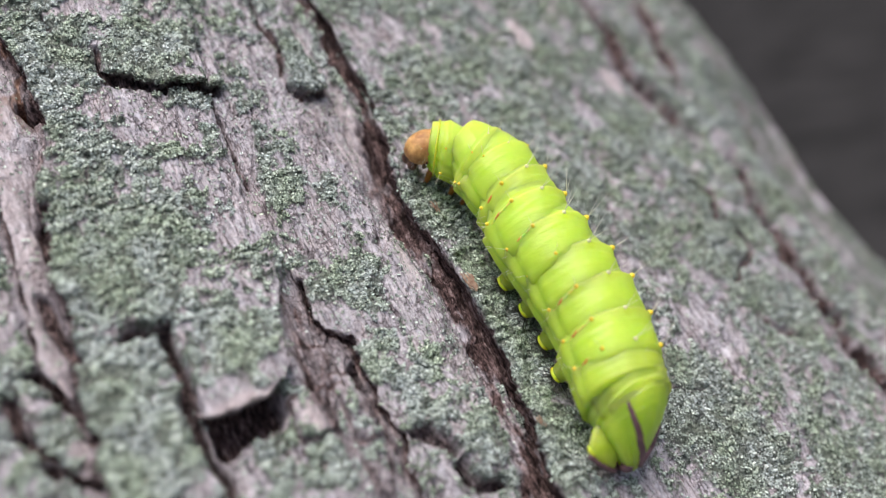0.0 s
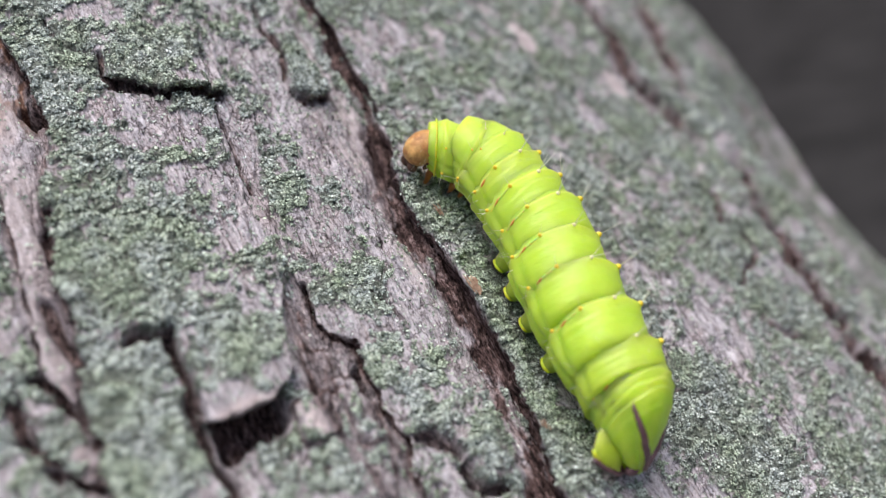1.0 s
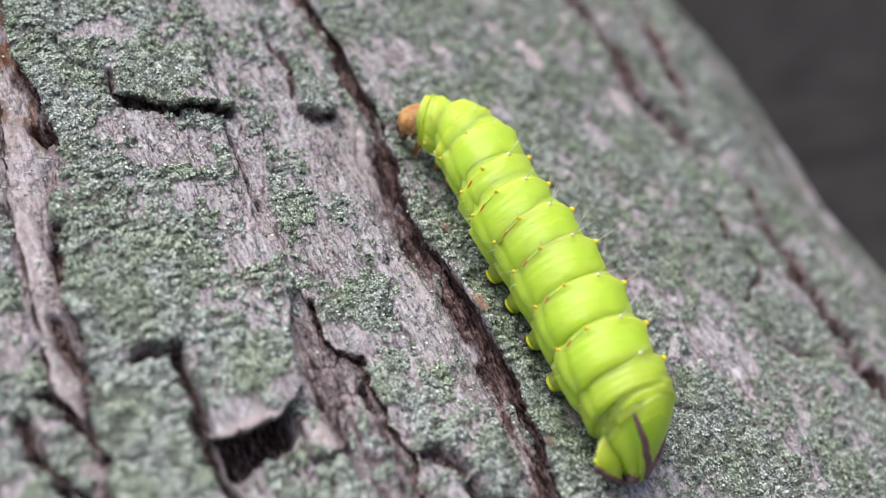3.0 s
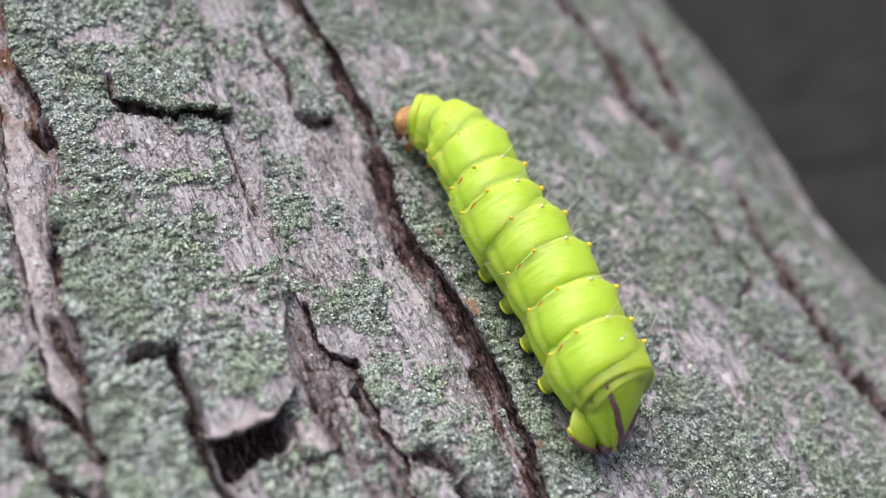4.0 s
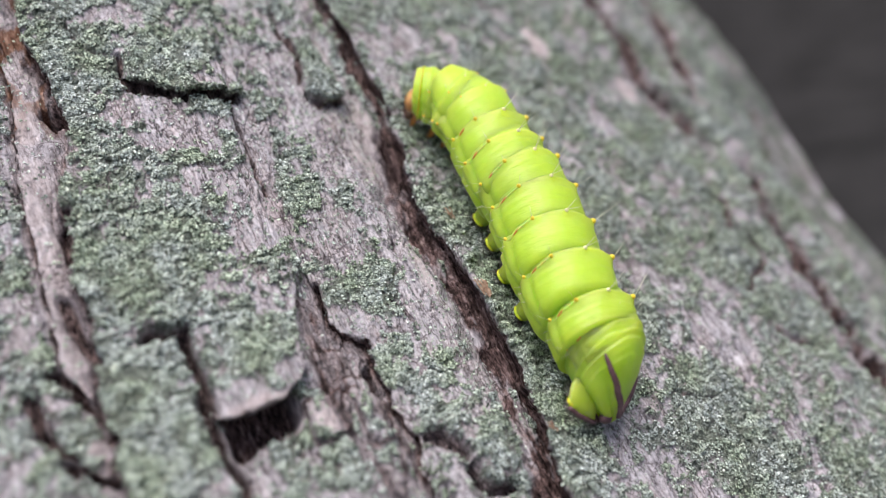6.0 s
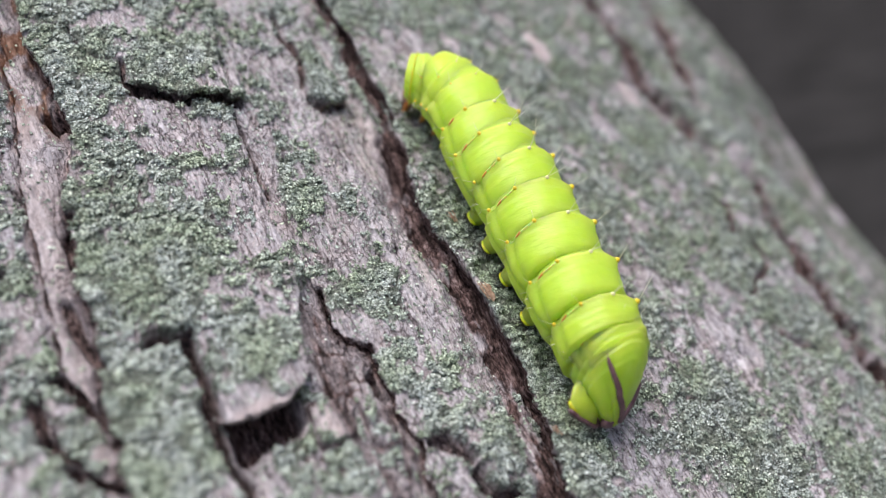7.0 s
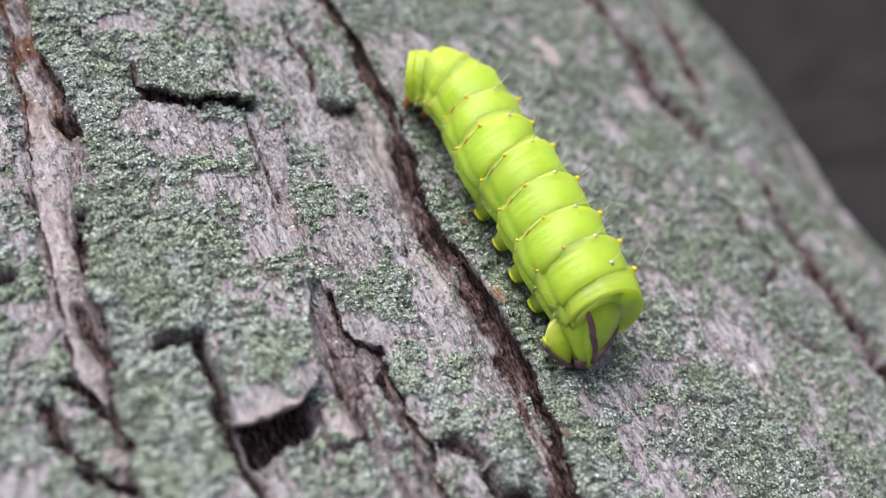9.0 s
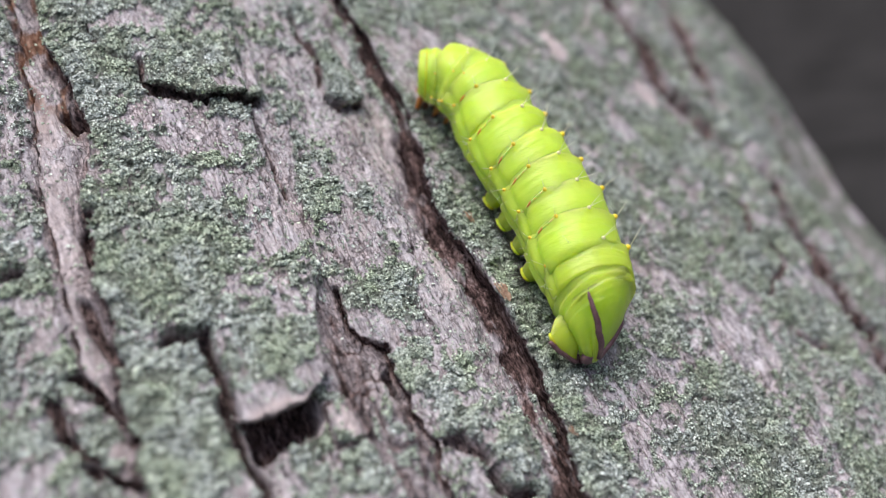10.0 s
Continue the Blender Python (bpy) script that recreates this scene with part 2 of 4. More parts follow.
def girth(v):
    """How wide the bole is at v, against v = 0: it flares towards the root."""
    s = 1 - v / APEX
    return np.where(v > 250, (1 - 250 / APEX) * (0.75 + 0.25 * np.exp(-(np.maximum(v, 250) - 250) / 200)), np.where(v < -250, (1 + 250 / APEX) * (1.12 - 0.12 * np.exp((np.minimum(v, -250) + 250) / 130)), s))


def on_bole(u, v, h):
    x, z, turn = np.interp(u, SEC_U, SEC_X), np.interp(u, SEC_U, SEC_Z), np.interp(u, SEC_U, SEC_TURN)
    s = girth(v)
    return np.stack([x * s + h * np.sin(turn), v + 0 * x, z * s + h * np.cos(turn)], -1) * MM


def line_distance(u, v, points):
    """Distance to a chain of points, and on which side: above 0 is to its right as it runs down."""
    best, side = np.full(u.shape, 1e9), np.zeros(u.shape)
    for (a, b), (c, d) in zip(points, points[1:]):
        du, dv = c - a, d - b
        k = np.clip(((u - a) * du + (v - b) * dv) / (du * du + dv * dv), 0, 1)
        gap = np.hypot(u - a - k * du, v - b - k * dv)
        near = gap < best
        side = np.where(near, np.sign((v - b) * du - (u - a) * dv), side)
        best = np.where(near, gap, best)
    return best, side


# courses of the cracks, in (u, v)
MAIN_TOP = [(-4.1, 95), (-4.1, 68.5), (-2.5, 59.7), (-2.5, 50.2), (-1.8, 40.7), (-2.1, 33.3), (-2.9, 24.6), (-3.8, 19.5)]
MAIN_LOW = [(-4.5, 15.3), (-3.3, 8.5), (-2.1, 0.7), (-0.8, -6.2), (-0.8, -9.8), (-1.0, -17.6), (-0.6, -23.8), (-1.0, -28.7), (-1.4, -34.5), (-2.5, -39.9), (-3.3, -45.2), (-3.2, -49.2), (-3.2, -80)]
PLATE_EDGE = [(-27.3, 95), (-27.3, 65.9), (-28.9, 55.5), (-31.9, 41.1), (-31.9, 34.4), (-32.0, 28.3), (-31.4, 22.7), (-31.6, 14.5), (-30.2, 8.3), (-29.5, 4.3), (-31.4, -0.3), (-34.1, -4.4), (-34.4, -10.1), (-35.3, -17.9)]
FLAKE_CRACK = [(-56.9, -1.6), (-50.9, -1.4), (-51.3, -5.5), (-50.4, -10.7), (-50.9, -16.3), (-49.7, -23.1), (-48.7, -28.7), (-48.6, -32.6), (-48.6, -75)]
SECOND = [(-28.6, 0.7), (-28.6, -6.0), (-26.5, -9.9), (-24.2, -11.6), (-23.7, -19.0), (-23.8, -23.6), (-22.7, -29.9), (-23.3, -35.6), (-23.7, -41.4), (-23.7, -75)]
LEFT = [(-65.6, 95), (-65.6, 61.9), (-63.6, 56.0), (-62.7, 47.3), (-61.7, 40.7), (-64.1, 32.3), (-66.0, 27.7), (-64.9, 22.1), (-64.8, 16.8), (-65.9, 10.9), (-65.0, 3.5), (-65.8, -3.1), (-65.9, -7.7), (-65.2, -13.6), (-65.5, -20.3), (-65.2, -25.9), (-65.2, -75)]
LEFT_OUTER = [(-70.2, 95), (-70.2, 64.6), (-70.4, 41.5), (-72.2, 31.5), (-70.9, 21.1), (-71.0, 12.7), (-70.6, 2.6), (-70.7, -2.6), (-68.1, -7.7), (-65.3, -13.5)]
LEFT_LOW = [(-74.5, -4.2), (-73.8, -9.8), (-72.1, -14.0), (-69.5, -19.3), (-66.9, -21.3)]
LEDGE = [(-48.2, 54.7), (-49.3, 49.7), (-48.3, 47.6), (-42.5, 45.4), (-38.9, 43.1), (-34.3, 42.6), (-28.5, 43.3)]
LEDGE_CRACK = [(-56.2, 67.2), (-54.9, 58.4), (-48.3, 55.1)]
KNOT = [(-12.4, 64.6), (-13.3, 58.3), (-12.5, 51.3), (-13.7, 45.4), (-13.6, 41.0), (-11.1, 38.1), (-7.2, 38.4)]
FAR_1 = [(84.8, 95), (84.8, 68.7), (84.2, 51.7), (82.0, 42.1), (83.0, 34.3), (84.4, 27.0)]
FAR_2 = [(113.6, 92), (113.6, 70.5), (108.9, 60.4), (103.4, 47.7), (99.7, 40.2)]
FAR_3 = [(91.8, 9.3), (87.7, -4.1), (86.1, -13.7), (85.9, -20.8), (83.8, -27.4), (83.8, -33.2), (83.4, -43.6), (82.9, -52.0), (82.9, -85)]
FAR_SMALL = [
    [(71.7, 5.6), (74.7, 2.9), (70.6, -3.9)],
    [(74.4, -7.8), (75.6, -12.7), (65.8, -17.0), (63.0, -19.5)],
    [(117.4, -10.0), (112.8, -20.9)],
    [(132.5, 38.1), (127.2, 24.6), (122.0, 13.8), (120.1, 2.5)],
    [(65.8, -30.1), (68.8, -32.8), (62.9, -27.4)],
]
SHORT = [
    [(-16.0, -2.6), (-14.1, -7.7), (-12.4, -12.1)],
    [(27.1, -36.1), (31.5, -37.8), (36.4, -39.1)],
    [(-30.4, 40.8), (-30.0, 34.6), (-30.0, 28.0), (-29.7, 20.9)],
]
SPLITS = [
    [(-70.9, -2.1), (-69.0, -3.9), (-68.1, -6.9), (-66.5, -8.5)],
    [(-64.2, -8.8), (-63.2, -12.2), (-64.6, -15.3)],
    [(-74.5, -5.0), (-74.5, -8.0), (-74.1, -10.8)],
    [(-73.8, -11.0), (-72.5, -12.9), (-71.6, -13.8)],
    [(-71.1, -16.3), (-69.7, -18.2), (-67.6, -19.6)],
    [(-66.9, 9.6), (-66.3, 4.6), (-64.7, -0.5), (-62.9, -3.7)],
    [(-62.6, 24.6), (-64.5, 21.6), (-64.5, 17.4)],
]
HOLES = [
    [(-17.8, -29.6), (-16.4, -32.0), (-15.3, -34.7)],
    [(-15.2, -37.4), (-13.6, -41.9), (-9.6, -42.3)],
    [(-24.2, -17.0), (-24.3, -21.1)],
    [(-63.1, 47.8), (-61.7, 46.1)],
    [(-79.2, 18.6), (-76.6, 18.4)],
]
RIDGE = [(-0.0, 92), (-0.0, 59.9), (3.4, 43.8), (2.8, 31.9), (1.7, 20.6), (0.7, 8.6), (1.5, -0.5), (2.7, -9.5), (2.8, -20.1), (2.8, -30.3), (2.3, -40.9), (0.9, -50.5), (0.9, -80)]

WORN = [(-67.4, 45.0, 2.6, 9.0), (-67.8, 29.0, 3.2, 6.0), (-67.2, 16.0, 3.0, 7.0), (-66.6, 2.0, 2.2, 6.0), (-3.6, 33.0, 2.2, 5.0), (-6.4, 27.0, 2.6, 5.5), (-6.6, 50.0, 1.4, 7.0), (-7.6, -1.6, 1.3, 5.5)]
SCAR = [(73.6, 38.0, 2.6, 4.2), (53.1, 52.8, 2.6, 5.0), (-43.0, -20.4, 7.0, 3.0), (-66.0, -5.7, 1.5, 1.9), (-66.3, -15.6, 1.3, 1.4), (-34.0, -23.0, 2.0, 2.8)]

BARE = [
    (-46.8, 42.5, 6.5, 3.2),
    (-34.0, 47.2, 4.2, 2.2),
    (-44.5, 34.5, 4.0, 2.6),
    (-41.0, 24.5, 3.6, 3.6),
    (-37.8, 34.0, 4.9, 4.6),
    (-33.6, 22.3, 4.3, 4.6),
    (-33.9, 12.1, 4.7, 3.5),
    (-48.0, 65.7, 6.2, 2.0),
    (-29.5, 33.0, 3.0, 9.5),
    (-9.5, 29.6, 6.3, 8.5),
    (-19.8, 9.3, 4.8, 5.9),
    (-7.8, 19.7, 4.1, 8.3),
    (-10.0, -7.4, 2.9, 9.1),
    (-30.0, -12.9, 4.0, 7.2),
    (-67.5, 23.5, 3.6, 8.4),
    (-30.2, 49.4, 3.1, 1.7),
    (-53.0, -12.2, 3.3, 2.0),
    (7.9, -34.5, 1.2, 4.0),
    (10.8, -42.5, 1.6, 4.6),
    (14.2, -51.0, 2.0, 5.0),
    (46.1, -24.7, 5.0, 3.0),
    (49.6, -32.2, 6.0, 2.4),
    (58.2, 28.1, 3.0, 3.6),
]

RICH = [
    (-23.2, 24.5, 3.8, 6.7),
    (-13.3, 18.0, 5.0, 4.1),
    (-18.5, -1.8, 8.5, 5.1),
    (-15.3, -16.2, 6.9, 6.2),
    (-10.0, -33.6, 6.3, 7.3),
    (-29.0, -27.3, 6.0, 6.9),
    (-41.7, -9.2, 6.9, 7.0),
    (-40.7, 51.5, 7.1, 4.1),
    (-35.2, 40.8, 4.5, 4.1),
    (-56.1, 53.3, 5.9, 10.7),
    (-55.4, 13.1, 10.7, 7.2),
    (-59.7, -16.2, 9.7, 8.7),
    (-5.8, 46.6, 4.4, 4.4),
    (-10.6, 45.5, 3.6, 6.0),
    (-13.5, 32.9, 3.1, 2.8),
    (-1.3, 8.0, 2.6, 8.3),
    (5.6, -15.8, 4.9, 8.0),
    (3.3, -39.9, 5.5, 6.2),
    (34.1, -44.5, 9.1, 9.6),
]

PIT = [(-3.6, 29.0), (-4.0, 24.0), (-4.4, 20.5)]
BLOCKS = [(-34.0, -23.0, 2.6, 3.6, 1.6), (-30.2, -15.5, 2.4, 3.4, 0.7), (-27.6, -23.5, 1.9, 5.5, 0.8)]
LIFTED = [(-12.0, 33.0, 2.6, 3.0, 0.7), (-6.5, 1.0, 3.0, 8.0, 0.5), (-12.5, -35.5, 6.0, 8.0, 1.0), (-29.0, -30.0, 5.0, 9.0, 1.2)]


def course(points):
    """u of a lengthwise crack as a function of v."""
    vs, us = [b for a, b in points][::-1], [a for a, b in points][::-1]
    return lambda v: np.interp(v, vs, us)


U_LEFT, U_OUTER, U_MAIN = course(LEFT), course(LEFT_OUTER + [(-66, -75)]), course(MAIN_TOP + MAIN_LOW)
U_EDGE = course(PLATE_EDGE + [(-34.5, -22), (-31, -40), (-31, -75)])
U_FLAKE = course(FLAKE_CRACK[1:])
U_FAR = course(FAR_1 + FAR_3)
V_LEDGE = lambda u: np.interp(u, [-49.3, -48.3, -42.5, -38.9, -34.3, -28.5], [51.7, 49.6, 47.4, 45.1, 44.6, 45.3])
V_LIP = lambda u: np.interp(u, [-51.4, -49.0, -45.3, -41.7, -36.8, -35.3], [-12.6, -15.6, -15.8, -14.8, -12.4, -10.0])
V_KNOT = lambda u: np.interp(u, [-13.6, -12.5, -11.0, -8.5, -6.5], [43.5, 42.0, 40.6, 40.4, 41.4])


def bark_relief(u0, v0):
    """The bark over the bole: height, overhang along u and v, and how far it is lichen, inner bark with painted crack
    shade, or pale scar.
    """
    u1 = u0 + 0.8 * fbm(u0 / 4, v0 / 6, 3)
    v1 = v0 + 0.8 * fbm(u0 / 4 + 50, v0 / 5, 3)
    u = u1 + 0.5 * fbm(u0 / 1.3 + 9, v0 / 2.4, 3, 0.6)
    v = v1 + 0.5 * fbm(u0 / 1.5 + 70, v0 / 1.5, 3, 0.6)
    h = 1.0 * fbm(u / 16 + 3, v / 34, 4)
    inner_shade = np.zeros(u.shape)

    def groove(points, depth, left, right, red=0.8, power=2.0, a=None, b=None, dark=0.22):
        nonlocal h, inner_shade
        gap, side = line_distance(u if a is None else a, v if b is None else b, points)
        shape = np.exp(-(gap / np.where(side > 0, right, left)) ** power)
        h = h - depth * shape
        inner_shade = np.maximum(inner_shade, red * smooth((shape - dark) / 0.45))
        return gap, side

    slip_u = np.zeros(u.shape)

    def fissure(points, depth, left, shift, under, wall=1.0, dark=0.5, back=9.0, a=None):
        """A crack with a slope on one side and an undercut lip leaning over it from the other."""
        nonlocal h, inner_shade, slip_u
        gap, side = line_distance((u if a is None else a) - shift, v1, points)
        slope = np.exp(-(gap / left) ** 1.35) if left < 4 else np.clip(1 - gap / (left * 1.5 * (1 + 0.4 * fbm(u0 / 9 + 2, v0 / 7, 3))), 0, 1) ** 0.9
        rise = smooth(gap / wall)
        h = h - depth * np.where(side > 0, 1 - rise, slope)
        ragged = np.clip(0.95 + 0.95 * fbm(u0 / 1.1 + 3, v0 / 5.5, 4, 0.6) + 0.5 * fbm(u0 / 4.5, v0 / 9 + 2, 2), 0, 1.15) if left > 4 else 1.0
        if left > 4:
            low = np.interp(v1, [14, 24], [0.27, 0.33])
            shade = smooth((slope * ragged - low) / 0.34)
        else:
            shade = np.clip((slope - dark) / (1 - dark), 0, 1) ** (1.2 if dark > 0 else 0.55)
        # colour darkens into the crack: painted shade over the red-brown bark
        inner_shade = np.maximum(inner_shade, np.where(side > 0, 1 - smooth((gap - wall * 0.75) / (wall * 0.3)), shade))
        slip_u = slip_u - np.where(side > 0, under * rise * (1 - smooth((gap - wall) / back)), 0)

    # raised plates and the lower ground between them
    left, edge, main, flake = U_LEFT(v), U_EDGE(v), U_MAIN(v), U_FLAKE(v)
    h = h - 1.3 * smooth((main - 2 - u) / 8)
    plate = smooth((u - left) / 1.6 + 0.3) * smooth((edge - u) / 0.9 + 0.5)
    plate = plate * np.where(v < V_LIP(u), smooth((flake - u) / 2 + 0.4), 1)
    h = h + 2.4 * plate
    lip_v = V_LIP(u)
    on_flake = smooth((u - flake) / 0.9 + 0.2) * smooth((edge - u) / 1.0 + 0.6) * (v < 6)
    over_lip = smooth((v - lip_v) / 0.35 + 0.5) * on_flake
    h = h + over_lip * (0.5 + 1.5 * smooth((6 - v) / 22))
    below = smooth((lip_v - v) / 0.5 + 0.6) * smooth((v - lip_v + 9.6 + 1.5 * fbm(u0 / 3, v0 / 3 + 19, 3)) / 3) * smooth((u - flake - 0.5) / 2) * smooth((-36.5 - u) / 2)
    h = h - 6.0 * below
    # hollow painted near-black: its shade goes into the colour besides its depth
    inner_shade = np.maximum(inner_shade, below)
    tip = over_lip * smooth((lip_v + 12 - v) / 12)
    slip_v = -4.5 * tip
    ledge_v = V_LEDGE(u)
    span = smooth((u + 49.3) / 0.9) * smooth((edge + 4.0 - u) / 1.2) * (v > 30)
    on_ledge = smooth((v - ledge_v) / 0.3 + 0.5) * span
    h = h + on_ledge * (0.3 + 1.7 * smooth((60 - v) / 16))
    slip_v = slip_v - 2.6 * on_ledge * smooth((ledge_v + 6 - v) / 6)
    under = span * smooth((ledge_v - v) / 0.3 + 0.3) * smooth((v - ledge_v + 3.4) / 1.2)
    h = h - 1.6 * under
    # under the ledge, brown bark with the overhang's shade painted in
    inner_shade = np.maximum(inner_shade, 0.95 * under)
    groove(LEDGE[:3], 1.8, 0.6, 0.4, 0.9, 3)
    groove(LEDGE_CRACK, 1.6, 0.32, 0.32, 0.8, 4)
    # strip between the plate and the long crack, sinking towards it
    strip = smooth((u - edge) / 2) * smooth((main - u) / 2)
    h = h - strip * 2.2 * smooth((u - main + 9) / 9)
    # the face falls away towards the far edge of the bole
    h = h - smooth((u - 98) / 28) * (2 + 10 * smooth((65 - v) / 60))
    # a lifted scale beside the long crack, and low swells
    for a, b, wide, long, lift in LIFTED:
        h = h + lift * smooth(2.2 - 1.7 * np.hypot((u - a) / wide, (v - b) / long))
    # a lichen-grown scale that ends in a ragged torn edge
    knot_v = V_KNOT(u) + 0.5 * fbm(u0 / 0.8, v0 / 2 + 3, 3)
    on_knot = smooth((v - knot_v) / 0.4 + 0.5) * smooth((u + 13.6) / 0.9) * smooth((-5.9 + 0.03 * (v - 40) - u) / 1.2)
    h = h + on_knot * (0.4 + 2.1 * smooth((62 - v) / 22))
    slip_v = slip_v - 1.6 * on_knot * smooth((knot_v + 5 - v) / 5)
    torn = smooth((knot_v - v) / 0.4 + 0.3) * smooth((v - knot_v + 2.6) / 1.0) * smooth((u + 13.9) / 0.9) * smooth((-5.4 - u) / 1.0)
    h = h - 1.2 * torn
    # shade beneath the torn edge is put into the colour
    inner_shade = np.maximum(inner_shade, torn * np.clip(0.75 + 0.8 * fbm(u0 / 0.9, v0 / 0.9, 3), 0.2, 1))
    # blocks of bark beside the hollow
    for a, b, wide, long, lift in BLOCKS:
        away = np.maximum(np.abs(u - a) / wide, np.abs(v - b) / long)
        h = h + lift * smooth((1.15 - away) / 0.25)
        inner_shade = np.maximum(inner_shade, 0.9 * np.exp(-((away - 1.12) / 0.10) ** 2))
    # ridge along the long crack, its lip leaning over the crack
    ridge, _ = line_distance(u, v, RIDGE)
    h = h + 1.5 * np.exp(-(ridge / 3.4) ** 2)
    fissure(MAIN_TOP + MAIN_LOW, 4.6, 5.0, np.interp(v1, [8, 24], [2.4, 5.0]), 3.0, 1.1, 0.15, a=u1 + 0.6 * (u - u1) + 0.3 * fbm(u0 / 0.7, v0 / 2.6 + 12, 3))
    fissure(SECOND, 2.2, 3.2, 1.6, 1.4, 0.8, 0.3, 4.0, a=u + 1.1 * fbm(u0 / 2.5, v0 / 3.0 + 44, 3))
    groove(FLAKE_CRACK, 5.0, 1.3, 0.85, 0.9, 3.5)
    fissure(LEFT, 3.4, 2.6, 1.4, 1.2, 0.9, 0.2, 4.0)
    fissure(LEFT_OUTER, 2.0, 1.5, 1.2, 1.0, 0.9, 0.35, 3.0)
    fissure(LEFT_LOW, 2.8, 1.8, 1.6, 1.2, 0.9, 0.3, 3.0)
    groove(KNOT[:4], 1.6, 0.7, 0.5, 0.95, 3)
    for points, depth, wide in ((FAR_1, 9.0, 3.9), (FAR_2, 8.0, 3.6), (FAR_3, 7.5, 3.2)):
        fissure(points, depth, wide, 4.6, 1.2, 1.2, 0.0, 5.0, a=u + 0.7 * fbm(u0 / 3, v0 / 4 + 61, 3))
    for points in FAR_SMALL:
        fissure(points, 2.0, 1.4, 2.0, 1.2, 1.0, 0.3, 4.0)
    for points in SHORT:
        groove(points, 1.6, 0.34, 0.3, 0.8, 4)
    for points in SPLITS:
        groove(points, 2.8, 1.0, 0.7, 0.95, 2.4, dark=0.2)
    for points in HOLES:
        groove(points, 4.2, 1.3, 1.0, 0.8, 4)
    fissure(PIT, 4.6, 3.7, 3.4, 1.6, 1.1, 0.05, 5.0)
    torn_strip = smooth((u - edge + 0.5) / 1.5) * smooth((course(SECOND)(v) + 1.0 - u) / 1.5) * smooth((6 - v) / 8)
    inner_shade = np.maximum(inner_shade, torn_strip * np.clip(0.42 + 0.9 * fbm(u0 / 0.9 + 8, v0 / 5, 4, 0.6), 0, 0.9))
    deep = inner_shade
    # fibrous grain, thin scales, fine splits along the bole and checks across it
    fibre = fbm(u1 / 0.5, v1 / 4.5, 4, 0.65)
    split = np.maximum(0, 1 - np.abs(fbm(u1 / 2.2 + 40, v1 / 10 + 5, 4)) * 26)
    check = np.maximum(0, 1 - np.abs(fbm(u1 / 3.4 + 90, v1 / 2.6 + 15, 4)) * 36)
    scale = fbm(u1 / 6 + 60, v1 / 10, 4, 0.6) * 4
    scale = np.floor(scale) + smooth((scale - np.floor(scale)) * 6 - 5)
    patchy = smooth(fbm(u1 / 9, v1 / 14 + 8, 2) * 2 + 0.5)
    h = h + 0.17 * fibre + (0.18 + 0.16 * smooth((u - 30) / 20)) * scale + 0.35 * fbm(u1 / 3.4 + 11, v1 / 6, 3) + 0.9 * smooth((u - 25) / 20) * fbm(u1 / 4.5 + 31, v1 / 7, 3)
    hair_split = np.maximum(0, 1 - np.abs(fbm(u1 / 1.0 + 14, v1 / 12 + 25, 3)) * 16)
    h = h - 1.2 * split * (0.25 + 0.75 * patchy) - 0.35 * hair_split - 0.5 * smooth(fbm(u1 / 7 + 3, v1 / 7, 2) * 3) * check
    h = h + np.clip(deep * 1.4, 0, 1) * (0.9 * fbm(u1 / 0.6 + 5, v1 / 5, 4, 0.65) + 1.5 * fbm(u1 / 1.8, v1 / 4.0 + 7, 4, 0.6))
    inner_shade = np.maximum(inner_shade, 0.75 * np.maximum(split * patchy, np.maximum(0.8 * smooth(fbm(u1 / 7 + 3, v1 / 7, 2) * 3) * check, 0.25 * hair_split)))
    # lichen: crisp patches, thin in the cracks and on the bare strips
    cover = 0.06 + 0.7 * fbm(u1 / 8 + 21, v1 / 9, 4) + 0.75 * fbm(u1 / 1.5, v1 / 1.5 + 4, 3) + 0.45 * fbm(u1 / 3.2 + 77, v1 / 3.6, 3)
    cover = cover + 0.28 * plate - 0.30 * strip - 0.5 * strip * smooth((u - main + 5.5) / 3.5) - 1.8 * smooth(deep * 1.3) - 0.7 * smooth((left + 1 - u) / 3) * smooth((u - U_OUTER(v)) / 2)
    cover = cover + 0.35 * np.exp(-(ridge / 3.4) ** 2) + 0.16 * smooth((u - 14) / 8) + 0.06 * smooth((u - 40) / 20) - 0.6 * split - 0.45 * check - 0.25 * hair_split - 0.9 * smooth((tip - 0.62) / 0.25)
    for a, b, wide, long in RICH:
        cover = cover + 0.55 * smooth(1.6 - np.hypot((u - a) / wide, (v - b) / long))
    for a, b, wide, long in BARE:
        cover = cover - 0.85 * smooth(1.6 - np.hypot((u - a) / wide, (v - b) / long))
    cover = cover + 0.75 * on_knot * smooth((60 - v) / 8) + 0.5 * on_knot * smooth((v - 60) / 4)
    pale = np.zeros(u.shape)
    for a, b, wide, long in SCAR:
        pale = np.maximum(pale, smooth(1.9 - 1.5 * np.hypot((u - a) / wide, (v + slip_v - b) / long)))
    for a, b, wide, long in WORN:
        pale = np.maximum(pale, 0.6 * smooth(1.6 - 1.1 * np.hypot((u - a) / wide, (v - b) / long) + 0.9 * fbm(u1 / 2.4 + 6, v1 / 5, 3)))
    pale = pale * (1 - below) * (1 - smooth(deep * 2))
    cover = cover - 2.8 * pale
    lichen = smooth(cover * 4.5 + 0.45)
    wrinkle = fbm(u1 / 2.6 + 8, v1 / 1.3, 3, 0.6)
